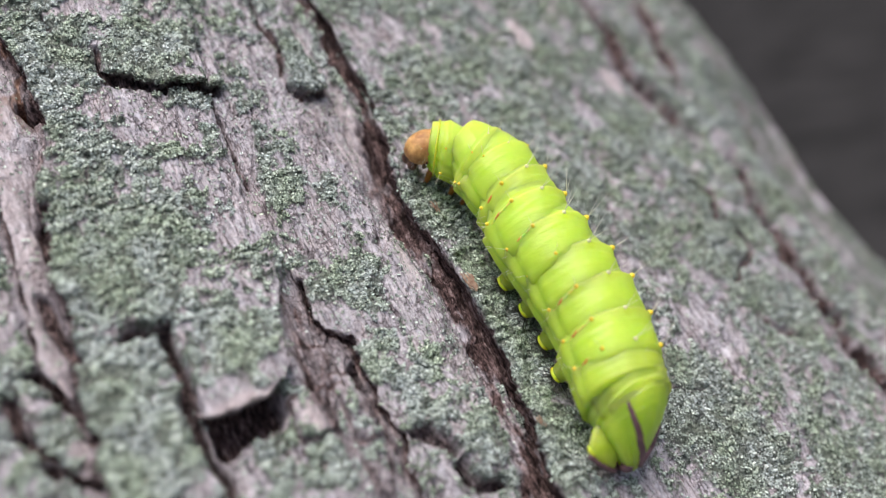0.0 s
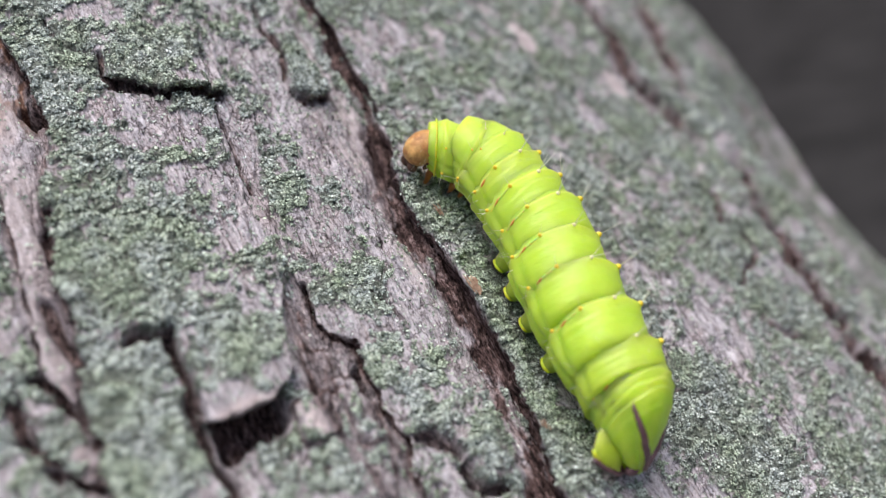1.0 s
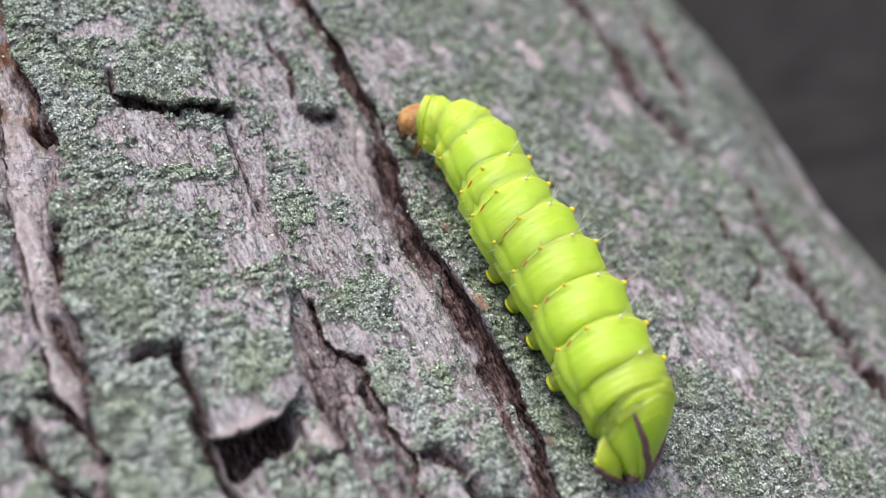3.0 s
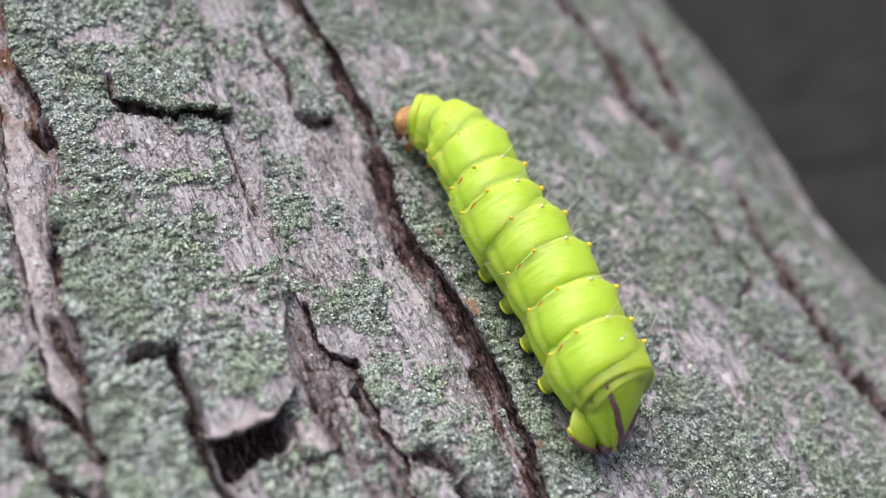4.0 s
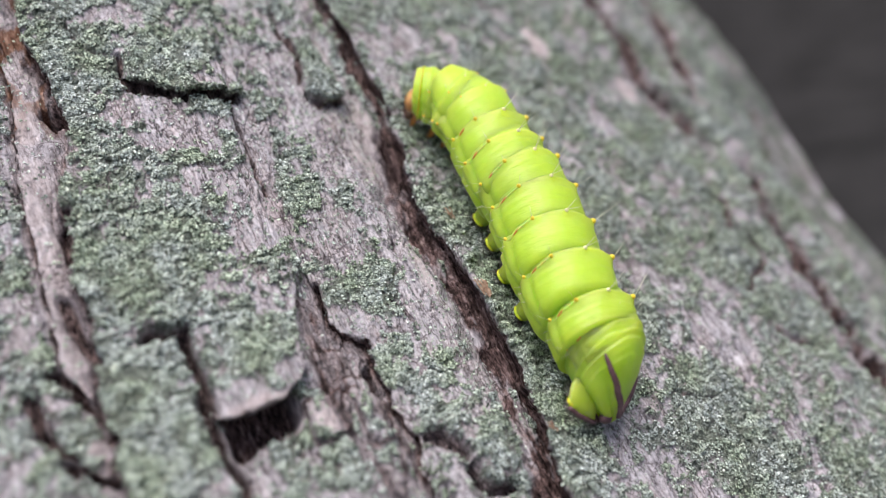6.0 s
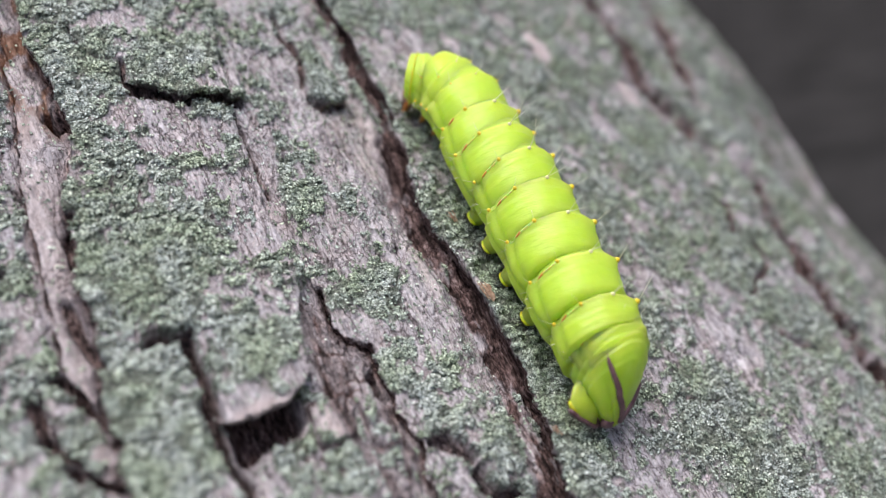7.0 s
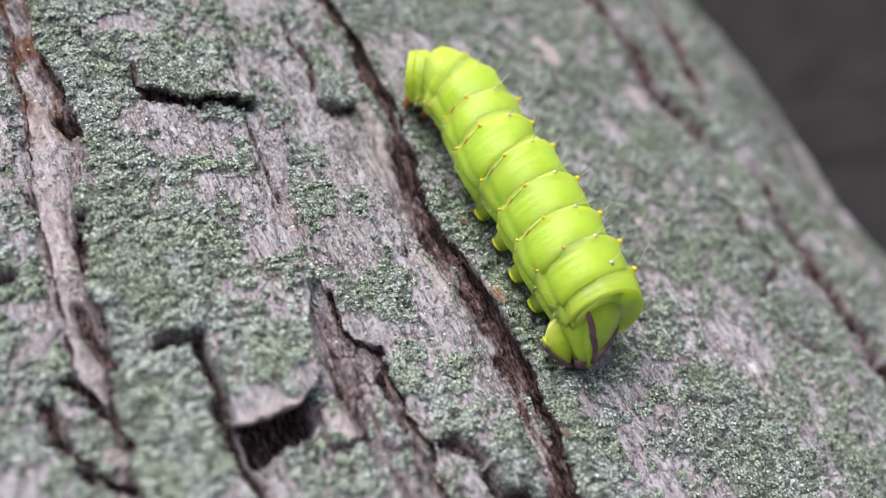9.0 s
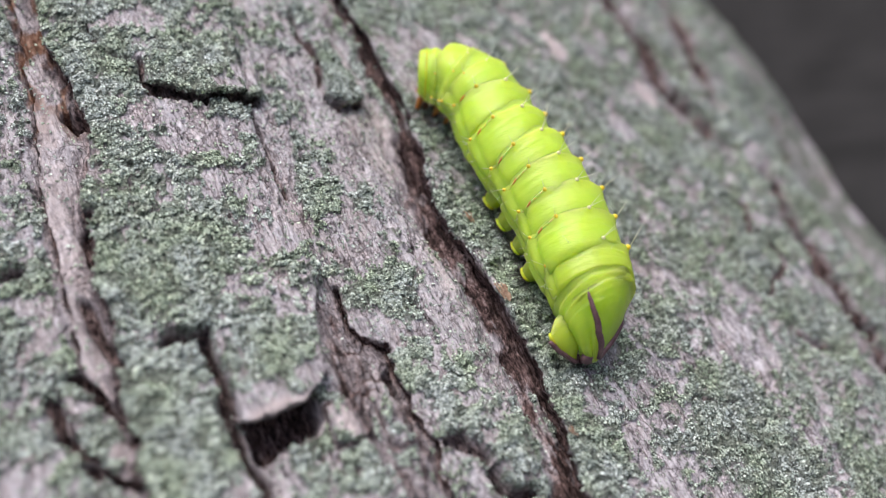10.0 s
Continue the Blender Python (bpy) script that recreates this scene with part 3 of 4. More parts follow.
    h = h + lichen * (0.30 + 0.38 * fbm(u0 / 0.62, v0 / 0.62, 2) + 0.72 * wrinkle)
    rusty = smooth((left + 2 - u) / 2) * smooth((u - U_OUTER(v) + 1) / 2) * smooth((v - 40) / 10) * 0.9 * smooth(fbm(u / 2.2, v / 4.5 + 33, 3) * 3.5 + 0.4)
    rust = rusty * (1 - lichen)
    inner_shade = np.clip(inner_shade + 0.18 * strip * smooth(fbm(u / 3, v / 16, 3) * 1.5), 0, 1) * (1 - lichen)
    return h, slip_u, slip_v, lichen, inner_shade, pale, rust, left, edge, main


def spaced(spans):
    """Grid lines with a given step over each span."""
    out = []
    for a, b, step in spans:
        out.append(np.linspace(a, b, max(2, int(round((b - a) / step)) + 1))[:-1])
    return np.concatenate(out + [[spans[-1][1]]])


FINE = 0.23
GRID_U = spaced([(SEC_U[0], -95, 6), (-95, 45, FINE), (45, 165, FINE * 2.0), (165, SEC_U[-1], 5)])
GRID_V = spaced([(-690, -80, 20), (-80, 60, FINE), (60, 92, FINE * 1.5), (92, 900, 20), (900, 2700, 60)])


def build_tree():
    tree = tagged(new("leaning_tree"), "leaning old tree trunk with cracked grey bark and pale green lichen", "tree")
    tree.matrix_world = TRUNK
    uu, vv = np.meshgrid(GRID_U, GRID_V, indexing="ij")
    h, slip_u, slip_v, lichen, inner_shade, pale, rust, left, edge, main = bark_relief(uu, vv)
    calm = smooth((uu + 95) / 6) * smooth((165 - uu) / 6) * smooth((vv + 80) / 6) * smooth((92 - vv) / 6)
    h = h * np.maximum(calm, 0.6)
    points = on_bole(uu + slip_u * calm, vv + slip_v * calm, h)
    nu, nv = uu.shape
    index = np.arange(nu * nv).reshape(nu, nv)
    quads = np.stack([index[:-1, :-1], index[1:, :-1], index[1:, 1:], index[:-1, 1:]], -1)
    cu, cv = uu[:-1, :-1], vv[:-1, :-1]
    cl, ce, cm = left[:-1, :-1], edge[:-1, :-1], main[:-1, :-1]
    label = np.zeros(cu.shape, int)
    dense = (cu >= -95) & (cu < 165) & (cv >= -80) & (cv < 92)
    label[dense & (cu < U_OUTER(cv))] = 1
    label[dense & (cu >= U_OUTER(cv)) & (cu < cl)] = 2
    label[dense & (cu >= cl) & (cu < ce)] = 3
    label[dense & (label == 3) & (cu > -48) & (cv > V_LEDGE(cu))] = 4
    label[dense & (label == 3) & (cu > U_FLAKE(cv)) & (cv < 1.8)] = 5
    label[dense & (cu >= ce) & (cu < cm)] = 6
    label[dense & (label == 6) & (cu < course(SECOND)(cv)) & (cv < 0.8)] = 7
    label[dense & (cu >= cm) & (cu < U_FAR(cv))] = 8
    label[dense & (cu >= U_FAR(cv))] = 9
    names = {0: ("trunk", ""), 6: ("bark_strip", "bare pinkish fibrous bark strip"), 2: ("bark_strip", "bare pinkish bark in a split"), 5: ("bark_flake", "lifted bark flake over a dark hollow")}
    layers = {"lichen": lichen.ravel(), "inner_shade": inner_shade.ravel(), "pale": pale.ravel(), "rust": rust.ravel()}
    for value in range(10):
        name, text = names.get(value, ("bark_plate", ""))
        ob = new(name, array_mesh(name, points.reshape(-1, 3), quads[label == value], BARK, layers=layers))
        ob.parent = tree
        tagged(ob, text)
    # the far side closes the bole
    turn_round = []
    for v in GRID_V[::12].tolist() + [GRID_V[-1]]:
        a, b = on_bole(np.array([SEC_U[0]]), np.array([v]), 0)[0], on_bole(np.array([SEC_U[-1]]), np.array([v]), 0)[0]
        s = float(girth(np.array(v))) * MM
        k = np.linspace(0, 1, 24)[:, None]
        pull_a, pull_b = a + np.array([20, 0, -150]) * s, b + np.array([-10, 0, -120]) * s
        turn_round.append((1 - k) ** 3 * a + 3 * (1 - k) ** 2 * k * pull_a + 3 * (1 - k) * k * k * pull_b + k ** 3 * b)
    rows = np.array(turn_round)
    index = np.arange(rows.shape[0] * 24).reshape(-1, 24)
    quads = np.stack([index[:-1, :-1], index[:-1, 1:], index[1:, 1:], index[1:, :-1]], -1).reshape(-1, 4)
    zero = np.zeros(rows.shape[0] * 24)
    back = new("bark_back", array_mesh("bark_back", rows.reshape(-1, 3), quads, BARK, layers={"lichen": zero + 0.4, "inner_shade": zero}))
    back.parent = tree
    bm = bmesh.new()
    ring = points[::8, -1].tolist() + rows[-1][::-1][1:-1].tolist()
    bm.faces.new([bm.verts.new(q) for q in ring])
    part("cut_end", bm, CHIP, tree, "sawn end of the trunk", smooth=False)
    return tree, (points, lichen, inner_shade)


def build_ground():
    bm = bmesh.new()
    bmesh.ops.create_grid(bm, x_segments=60, y_segments=60, size=60)
    for q in bm.verts:
        q.co.z = 0.03 * noise.noise(q.co * 0.6)
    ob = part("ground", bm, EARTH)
    return tagged(ob, "flat bare earth, very dark grey", "ground", kind="structure")


tree, RELIEF = build_tree()
build_ground()


# ---- lichen lobes on the bark ----
def on_bark(u, v):
    """Places and axes on the finished bark at (u, v)."""
    points = RELIEF[0]
    i = np.clip(np.round(np.interp(u, GRID_U, np.arange(len(GRID_U)))).astype(int), 2, len(GRID_U) - 3)
    j = np.clip(np.round(np.interp(v, GRID_V, np.arange(len(GRID_V)))).astype(int), 2, len(GRID_V) - 3)
    along = points[i, j + 2] - points[i, j - 2]
    across = points[i + 2, j] - points[i - 2, j]
    up = np.cross(across, along)
    up /= np.linalg.norm(up, axis=-1, keepdims=True) + 1e-12
    across /= np.linalg.norm(across, axis=-1, keepdims=True) + 1e-12
    return points[i, j], across, np.cross(up, across), up, np.where(RELIEF[2][i, j] > 0.25, -1.0, RELIEF[1][i, j])


def lichen_lobes(count, name, label, low, high, size, seed):
    """Small curled lobes, crowded into rosettes."""
    rng = np.random.default_rng(seed)
    u, v = rng.uniform(low[0], high[0], count * 5), rng.uniform(low[1], high[1], count * 5)
    cover = on_bark(u, v)[4]
    clump = smooth(fbm(u / 1.1 + 5, v / 0.9, 3) * 2.6 + 0.55)
    keep = np.nonzero(rng.random(len(u)) < np.where(cover < 0, 0, np.clip(cover * 1.5 - 0.42, 0.035, 1)) * clump)[0][:count]
    base, x_way, y_way, up, _ = on_bark(u[keep], v[keep])
    n, sides = len(keep), 5
    turn = rng.uniform(0, 6.28, n)[:, None]
    angle = np.linspace(0, 2 * np.pi, sides, endpoint=False)[None]
    wide = size * (0.45 + 0.95 * rng.random(n) ** 2)[:, None] * (1 + rng.normal(0, 0.28, (n, sides)))
    lean = rng.normal(0, 0.42, n)[:, None]
    x, y = wide * np.cos(angle), wide * np.sin(angle) * rng.uniform(0.6, 1.0, n)[:, None]
    z = lean * x + rng.uniform(-0.25, 0.2, n)[:, None] * wide * (0.4 + 0.6 * np.abs(np.cos(angle + turn)))
    lift = rng.uniform(0.0, 0.50, n)[:, None] * clump[keep][:, None]
    x, y = x * np.cos(turn) - y * np.sin(turn), x * np.sin(turn) + y * np.cos(turn)
    rim = np.stack([x, y, z + lift], -1)
    core = np.stack([0 * turn, 0 * turn, lift + wide.mean(1, keepdims=True) * rng.uniform(0.12, 0.5, (n, 1))], -1)
    local = np.concatenate([core, rim], 1) * MM
    points = base[:, None] + local[..., :1] * x_way[:, None] + local[..., 1:2] * y_way[:, None] + local[..., 2:] * up[:, None]
    k = np.arange(sides)
    fan = np.stack([0 * k, 1 + k, 1 + (k + 1) % sides], -1)
    tris = fan
    faces = (tris[None] + (np.arange(n) * (1 + sides))[:, None, None]).reshape(-1, 3)
    ob = new(name, array_mesh(name, points.reshape(-1, 3), faces, LICHEN, smooth=True))
    ob.matrix_world = TRUNK
    return tagged(ob, label, "lichen", kind="stuff")


lichen_lobes(125000, "lichen", "pale grey-green crusty lichen on the raised bark plates", (-88, -60), (-28, 88), 0.27, 21)
lichen_lobes(108000, "lichen", "pale green coral-like lichen on the bark beside the long crack", (-28, -60), (12, 80), 0.24, 22)
lichen_lobes(112000, "lichen", "grey-green leafy lichen on the flat face of the trunk", (12, -70), (75, 70), 0.24, 23)
lichen_lobes(20000, "lichen", "grey-green lichen towards the far edge of the trunk", (75, -70), (128, 85), 0.42, 24)


def lichen_cups():
    """Ringed fruit cups among the lobes."""
    rng = np.random.default_rng(5)
    u, v = rng.uniform(22, 46, 130), rng.uniform(-62, -22, 130)
    base, x_way, y_way, up, cover = on_bark(u, v)
    bm = bmesh.new()
    for q, x, y, z, c in zip(base, x_way, y_way, up, cover):
        if c < 0.6:
            continue
        m = Matrix(((x[0], y[0], z[0], q[0]), (x[1], y[1], z[1], q[1]), (x[2], y[2], z[2], q[2]), (0, 0, 0, 1)))
        r = rng.uniform(0.22, 0.42) * MM
        ring = [m @ Vector((r * math.cos(a), r * math.sin(a), 0.30 * MM)) for a in [2 * math.pi * j / 9 for j in range(9)]]
        tube(bm, ring + ring[:2], [r * 0.26] * 11, 5)
    ob = part("lichen_cup", bm, LICHEN)
    ob.matrix_world = TRUNK
    return tagged(ob, "tiny ringed grey lichen cups on the bark", "lichen", kind="stuff")


lichen_cups()


# ---- fresh splinters of wood at the edge of the long crack ----
def splinter(u, v, long, wide, seed):
    rng = random.Random(seed)
    bm = bmesh.new()
    for k in range(14):
        x = rng.uniform(-0.5, 0.5) * wide
        n = long * rng.uniform(0.35, 1.0)
        a = Vector((x, -n / 2 + rng.uniform(-0.8, 0.8), rng.uniform(0.2, 0.9)))
        w = wide * rng.uniform(0.06, 0.16)
        tube(bm, [a * MM, (a + Vector((rng.uniform(-0.2, 0.2), n * 0.3, 0.2))) * MM, (a + Vector((rng.uniform(-0.3, 0.3), n * 0.8, rng.uniform(0, 0.4)))) * MM, (a + Vector((rng.uniform(-0.3, 0.3), n, 0.1))) * MM], [w * 0.6 * MM, w * MM, w * 0.7 * MM, w * 0.15 * MM], 5, 0.5)
    ob = part("bark_splinter", bm, CHIP, tree, "fresh orange-brown splintered wood", smooth=False)
    q, x, y, z, _ = on_bark(np.array([u]), np.array([v]))
    x, y, z, q = x[0], y[0], z[0], q[0]
    ob.matrix_basis = pose(q[0] - 1.5 * MM, q[1], q[2] + 0.45 * MM, 0, 0, 12)
    return ob


splinter(3.9, -9.0, 3.8, 1.6, 1)
splinter(4.6, 8.0, 1.5, 0.9, 2)
splinter(3.0, -36.5, 1.2, 0.9, 3)


# ---- the caterpillar ----
def skin_point(theta, y, radius, half, seed=0.0, peaks=()):
    """A point of a body ring: theta in degrees from the back, to the right; y towards the head; millimetres.
    The ring is widest at a crest near its front, drops away ahead of it and slides under the next ring behind."""
    a, side = radians(theta), abs(theta)
    where = Vector((math.sin(a) * 1.3 + seed * 5, math.cos(a) * 1.3, seed))
    sway = y + 0.45 * noise.noise(where * 1.2) - 1.5
    if sway > 0:
        r = radius * (1 - 0.055 * min(1, sway / 0.55) ** 1.4 - 0.20 * (sway / (half - 1.5)) ** 1.5)
    else:
        r = radius * (1 - 0.032 * (-sway / 6) ** 2 - 0.20 * max(0, (-sway - 6.4) / 3) ** 1.6)
    back = 1 if side < 92 else 0.35
    # the crest has a fine rolled edge, and two lesser folds follow it
    r += 0.08 * math.exp(-((sway + 0.25) / 0.30) ** 2)
    for at, step, width in ((-2.3, 0.12, 0.30), (-4.0, 0.09, 0.26)):
        fold = sway - at + 0.7 * noise.noise(where * 0.9 + Vector((0, 0, at * 3)))
        r += step * back * (math.exp(-(fold / width) ** 2) - 0.5 * math.exp(-((fold - 0.55) / 0.4) ** 2)) * (0.5 + 0.7 * noise.noise(where * 1.7 + Vector((at, 2, 0))))
    # a crease along the flank, with soft lobes below it
    flank = math.exp(-((y + 0.9) / (0.50 * half)) ** 4)
    r += radius * (0.055 * flank * math.exp(-((side - 108) / 11) ** 2) - 0.06 * math.exp(-((side - 93 + 1.4 * y) / 4) ** 2) - 0.04 * (1 - flank) * math.exp(-((side - 104) / 26) ** 2))
    r += radius * 0.05 * flank * math.exp(-((side - 128) / 8) ** 2) - radius * 0.05 * math.exp(-((side - 119) / 4) ** 2)
    # the belly is narrower than the back
    k = min(1, max(0, (side - 84) / 46))
    r -= radius * 0.13 * k * k * (3 - 2 * k)
    # raised low cones under the warts
    for at in peaks:
        r += 0.42 * math.exp(-((theta - at) / 6.5) ** 2 - ((y - 1.1) / 0.9) ** 2)
    r += 0.12 * noise.noise(Vector((math.sin(a) * 3 + seed * 7, math.cos(a) * 3, y * 0.35)))
    r += 0.22 * noise.noise(Vector((math.sin(a) * 1.7 + seed * 3, math.cos(a) * 1.7 + 9, y * 0.16)))
    z = r * math.cos(a)
    if z < -0.55 * radius:
        z = -0.55 * radius + (z + 0.55 * radius) * 0.7
    return Vector((r * math.sin(a), y - 1.3 * (1 - math.cos(a)), z)) * MM


def ring_mesh(point, ys, turns=96):
    """A closed barrel through rings of points."""
    bm = bmesh.new()
    rings = [[bm.verts.new(point(360 * j / turns - 180, y)) for j in range(turns)] for y in ys]
    for one, two in zip(rings, rings[1:]):
        for j in range(turns):
            bm.faces.new((one[j], two[j], two[(j + 1) % turns], one[(j + 1) % turns]))
    bm.faces.new(rings[0])
    bm.faces.new(rings[-1][::-1])
    bmesh.ops.recalc_face_normals(bm, faces=bm.faces)
    return bm


def bristles(bm, root, way, count, length, spread, rng, thick=0.034):
    for _ in range(count):
        w = (Vector(way).normalized() + Vector((rng.uniform(-1, 1), rng.uniform(-1, 1), rng.uniform(-1, 1))) * spread).normalized()
        n = length * rng.uniform(0.7, 1.15)
        bend = Vector((rng.uniform(-1, 1), rng.uniform(-1, 1), rng.uniform(-1, 1))) * n * 0.12
        q = Vector(root)
        tube(bm, [q, q + (w * n * 0.5 + bend * 0.6) * MM, q + (w * n + bend) * MM], [thick * MM, thick * 0.7 * MM, thick * 0.2 * MM], 4)


def body_segment(root, radius, half, seed, dots, stripe, prolegs, legs, high, tuck=0):
    rng = random.Random(seed)
    back = tuck or min(half, 6.2)
    ys = [-back + (half + back) * k / 46 for k in range(47)]
    peaks = [theta for theta, size, hairs, length in dots if size > 0.2]
    spot = lambda theta, y: skin_point(theta, y, radius, half, seed, peaks)
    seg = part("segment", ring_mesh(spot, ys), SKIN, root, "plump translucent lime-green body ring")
    for theta, size, hairs, length in dots:
        at = spot(theta, 1.2)
        out = Vector((math.sin(radians(theta)), 0, math.cos(radians(theta))))
        pearly = -40 < theta < 0
        bm = bmesh.new()
        ball(bm, at + out * size * 0.35 * MM, size * MM, (1, 1, 0.9))
        ball(bm, at - out * size * 0.25 * MM, size * 1.5 * MM, (1, 1, 0.9))
        knob = part("tubercle", bm, PEARL if pearly else TUBERCLE, seg, "pearly white wart" if pearly else "yellow wart")
        bm = bmesh.new()
        bristles(bm, at + out * size * 0.9 * MM, out + Vector((0.9 if pearly else 0, 0.5, 0)) * (1 if abs(theta) < 80 else 0), hairs, length, 0.35, rng, 0.05 if pearly else 0.034)
        part("bristle", bm, HAIR, seg, "fine pale bristles")
    for s in (-1, 1):
        if stripe:
            bm = bmesh.new()
            path = [spot(s * (62 + 33 * k / 8), 1.1 - 0.4 * k / 8) for k in range(9)]
            tube(bm, path, [(0.06 + 0.13 * math.sin(math.pi * (0.15 + 0.8 * k / 8))) * MM for k in range(9)], 8)
            part("side_stripe", bm, STRIPE, seg, "raised pale yellow stripe")
        if stripe is not None:
            at = spot(s * 82, 0.85)
            bm = bmesh.new()
            turn = (spot(s * 76, 1.05) - spot(s * 88, 0.75)).to_track_quat("X", "Z").to_matrix().to_4x4()
            ball(bm, at, 0.85 * MM, (1, 0.22, 0.24), turn)
            part("spiracle", bm, SPIRACLE, seg, "rust-red breathing slit")
        if prolegs:
            foot = Vector((s * 3.7 + 2.1, -1.6, -high + 0.6))
            bm = bmesh.new()
            tube(bm, [q * MM for q in (Vector((s * 3.0 + 1.0, -1.2, -radius * 0.35)), Vector((s * 3.8 + 1.4, -1.4, -radius * 0.62)), Vector((s * 4.0 + 1.8, -1.5, -radius * 0.85)), foot)], [2.6 * MM, 2.1 * MM, 1.8 * MM, 1.3 * MM], 18)
            part("proleg", bm, SKIN, seg, "stubby green foot lobe")
            bm = bmesh.new()
            ball(bm, (foot + Vector((s * 1.1, 0.1, 0.1))) * MM, 1.35 * MM, (0.9, 1.15, 0.36), u=16, v=10)
            part("foot_pad", bm, FOOT_YELLOW, seg, "yellow foot rim")
            bm = bmesh.new()
            ball(bm, (foot + Vector((s * 0.5, -0.2, -0.25))) * MM, 1.0 * MM, (1.0, 1.1, 0.45), u=16, v=8)
            for k in range(30):
                a = math.pi * (k / 29 - 0.5)
                w = Vector((s * math.cos(a), math.sin(a), -0.5))
                bristles(bm, (foot + Vector((s * 0.5, -0.2, 0.3)) + w * 1.3) * MM, w, 1, 2.0, 0.3, rng, 0.05)
            part("claw", bm, FOOT_DARK, seg, "dark gripping hooks")
        if legs:
            bm = bmesh.new()
            tube(bm, [q * MM for q in (Vector((s * 2.6 + 2.6, 0.2, -radius * 0.55)), Vector((s * 3.2 + 2.9, 0.6, -radius * 0.86)), Vector((s * 3.4 + 3.1, 0.5, -high * 0.86)), Vector((s * 3.0 + 3.3, 0.8, -high * 0.96)))], [0.9 * MM, 0.65 * MM, 0.42 * MM, 0.15 * MM], 12)
            part("leg", bm, LEG, seg, "short orange-brown jointed leg")
    bm = bmesh.new()
    for _ in range(10):
        s = rng.choice((-1, 1))
        theta = s * rng.uniform(100, 140)
        bristles(bm, spot(theta, rng.uniform(-2.5, 2.5)), (s, 0, -0.9), 1, 1.5, 0.4, rng, 0.03)
    part("fine_hair", bm, HAIR, seg, "short fine hairs")
    return seg


TAIL_Y = [-8.6, -8.2, -7, -5, -3, -1, 1, 3, 5]


def tail_point(theta, y):
    """The last ring: a shield that slopes down to the end of the body."""
    a, side = radians(theta), abs(theta)
    wide = np.interp(y, TAIL_Y, [0.5, 1.4, 3.3, 5.0, 6.2, 6.9, 7.2, 7.2, 6.6])
    top = np.interp(y, TAIL_Y, [-5.8, -4.8, -2.2, 1.6, 4.5, 6.5, 7.6, 7.9, 7.2])
    low = np.interp(y, TAIL_Y, [-6.6, -6.8, -7.0, -7.2, -7.3, -7.4, -7.4, -7.4, -7.2])
    wave = 0
    # folds across the shield, deeper towards the flanks
    for at, deep, width in ((2.2, 0.24, 0.34), (0.5, 0.34, 0.36), (-1.2, 0.30, 0.32), (-3.2, 0.18, 0.32)):
        off = y - at + 0.30 * wide * math.sin(a) + 0.5 * noise.noise(Vector((math.sin(a) * 1.5, math.cos(a) * 1.5, at)))
        wave += deep * (math.exp(-((off + 0.35) / width) ** 2) - 0.8 * math.exp(-(off / width) ** 2)) * (0.35 + 0.65 * min(1, side / 60))
    # a hollow behind the shield's edge
    wave -= 0.9 * math.exp(-((side - 88) / 15) ** 2) * np.interp(y, TAIL_Y, [0, 0.4, 1, 1.2, 1.1, 0.6, 0.1, 0, 0])
    wave += 0.2 * noise.noise(Vector((math.sin(a) * 3 + 50, math.cos(a) * 3, y * 0.35)))
    x, z = (wide + wave) * math.sin(a), (top + low) / 2 + ((top - low) / 2 + wave) * math.cos(a)
    return Vector((x, y - 0.8 * (1 - math.cos(a)) * np.interp(y, [-6, 3], [0, 1]), z)) * MM


def loft(bm, rings):
    """A closed skin over rings of equal numbers of points."""
    made = [[bm.verts.new(q) for q in ring] for ring in rings]
    n = len(made[0])
    for one, two in zip(made, made[1:]):
        for j in range(n):
            bm.faces.new((one[j], two[j], two[(j + 1) % n], one[(j + 1) % n]))
    bm.faces.new(made[0])
    bm.faces.new(made[-1][::-1])
    bmesh.ops.recalc_face_normals(bm, faces=bm.faces)


# one rear foot, from its root in the flank to its sole: centre, half length along the sole, half thickness (left side)
CLASPER = [
    ((-2.4, -0.8, -2.6), (1.6, -2.0, 0.1), 1.3),
    ((-3.2, -1.8, -4.4), (1.9, -2.2, 0.1), 1.5),
    ((-4.3, -2.8, -6.0), (2.4, -2.3, -0.2), 1.5),
    ((-4.5, -3.9, -7.3), (3.0, -2.1, -0.3), 1.35),
    ((-4.2, -4.6, -8.2), (3.5, -1.9, -0.3), 1.05),
    ((-4.1, -4.8, -8.7), (3.3, -1.7, -0.3), 0.7),
]


def clasper_ring(k, s, grow=0.0, count=28):
    (x, y, z), (lx, ly, lz), thin = CLASPER[k]
    centre, length = Vector((x, y, z)), Vector((lx, ly, lz))
    out = Vector((ly, -lx, -0.25)).normalized()
    ring = []
    for j in range(count):
        a = 2 * math.pi * j / count
        c, d = math.cos(a), math.sin(a)
        q = centre + length * (abs(c) ** 0.8 * math.copysign(1, c)) * (1 + grow * 0.3) + out * d * (thin + grow)
        q += Vector((0, 0, 0.12)) * noise.noise(q * 0.6)
        ring.append(Vector((q.x * -s, q.y, q.z)) * MM)
    return ring


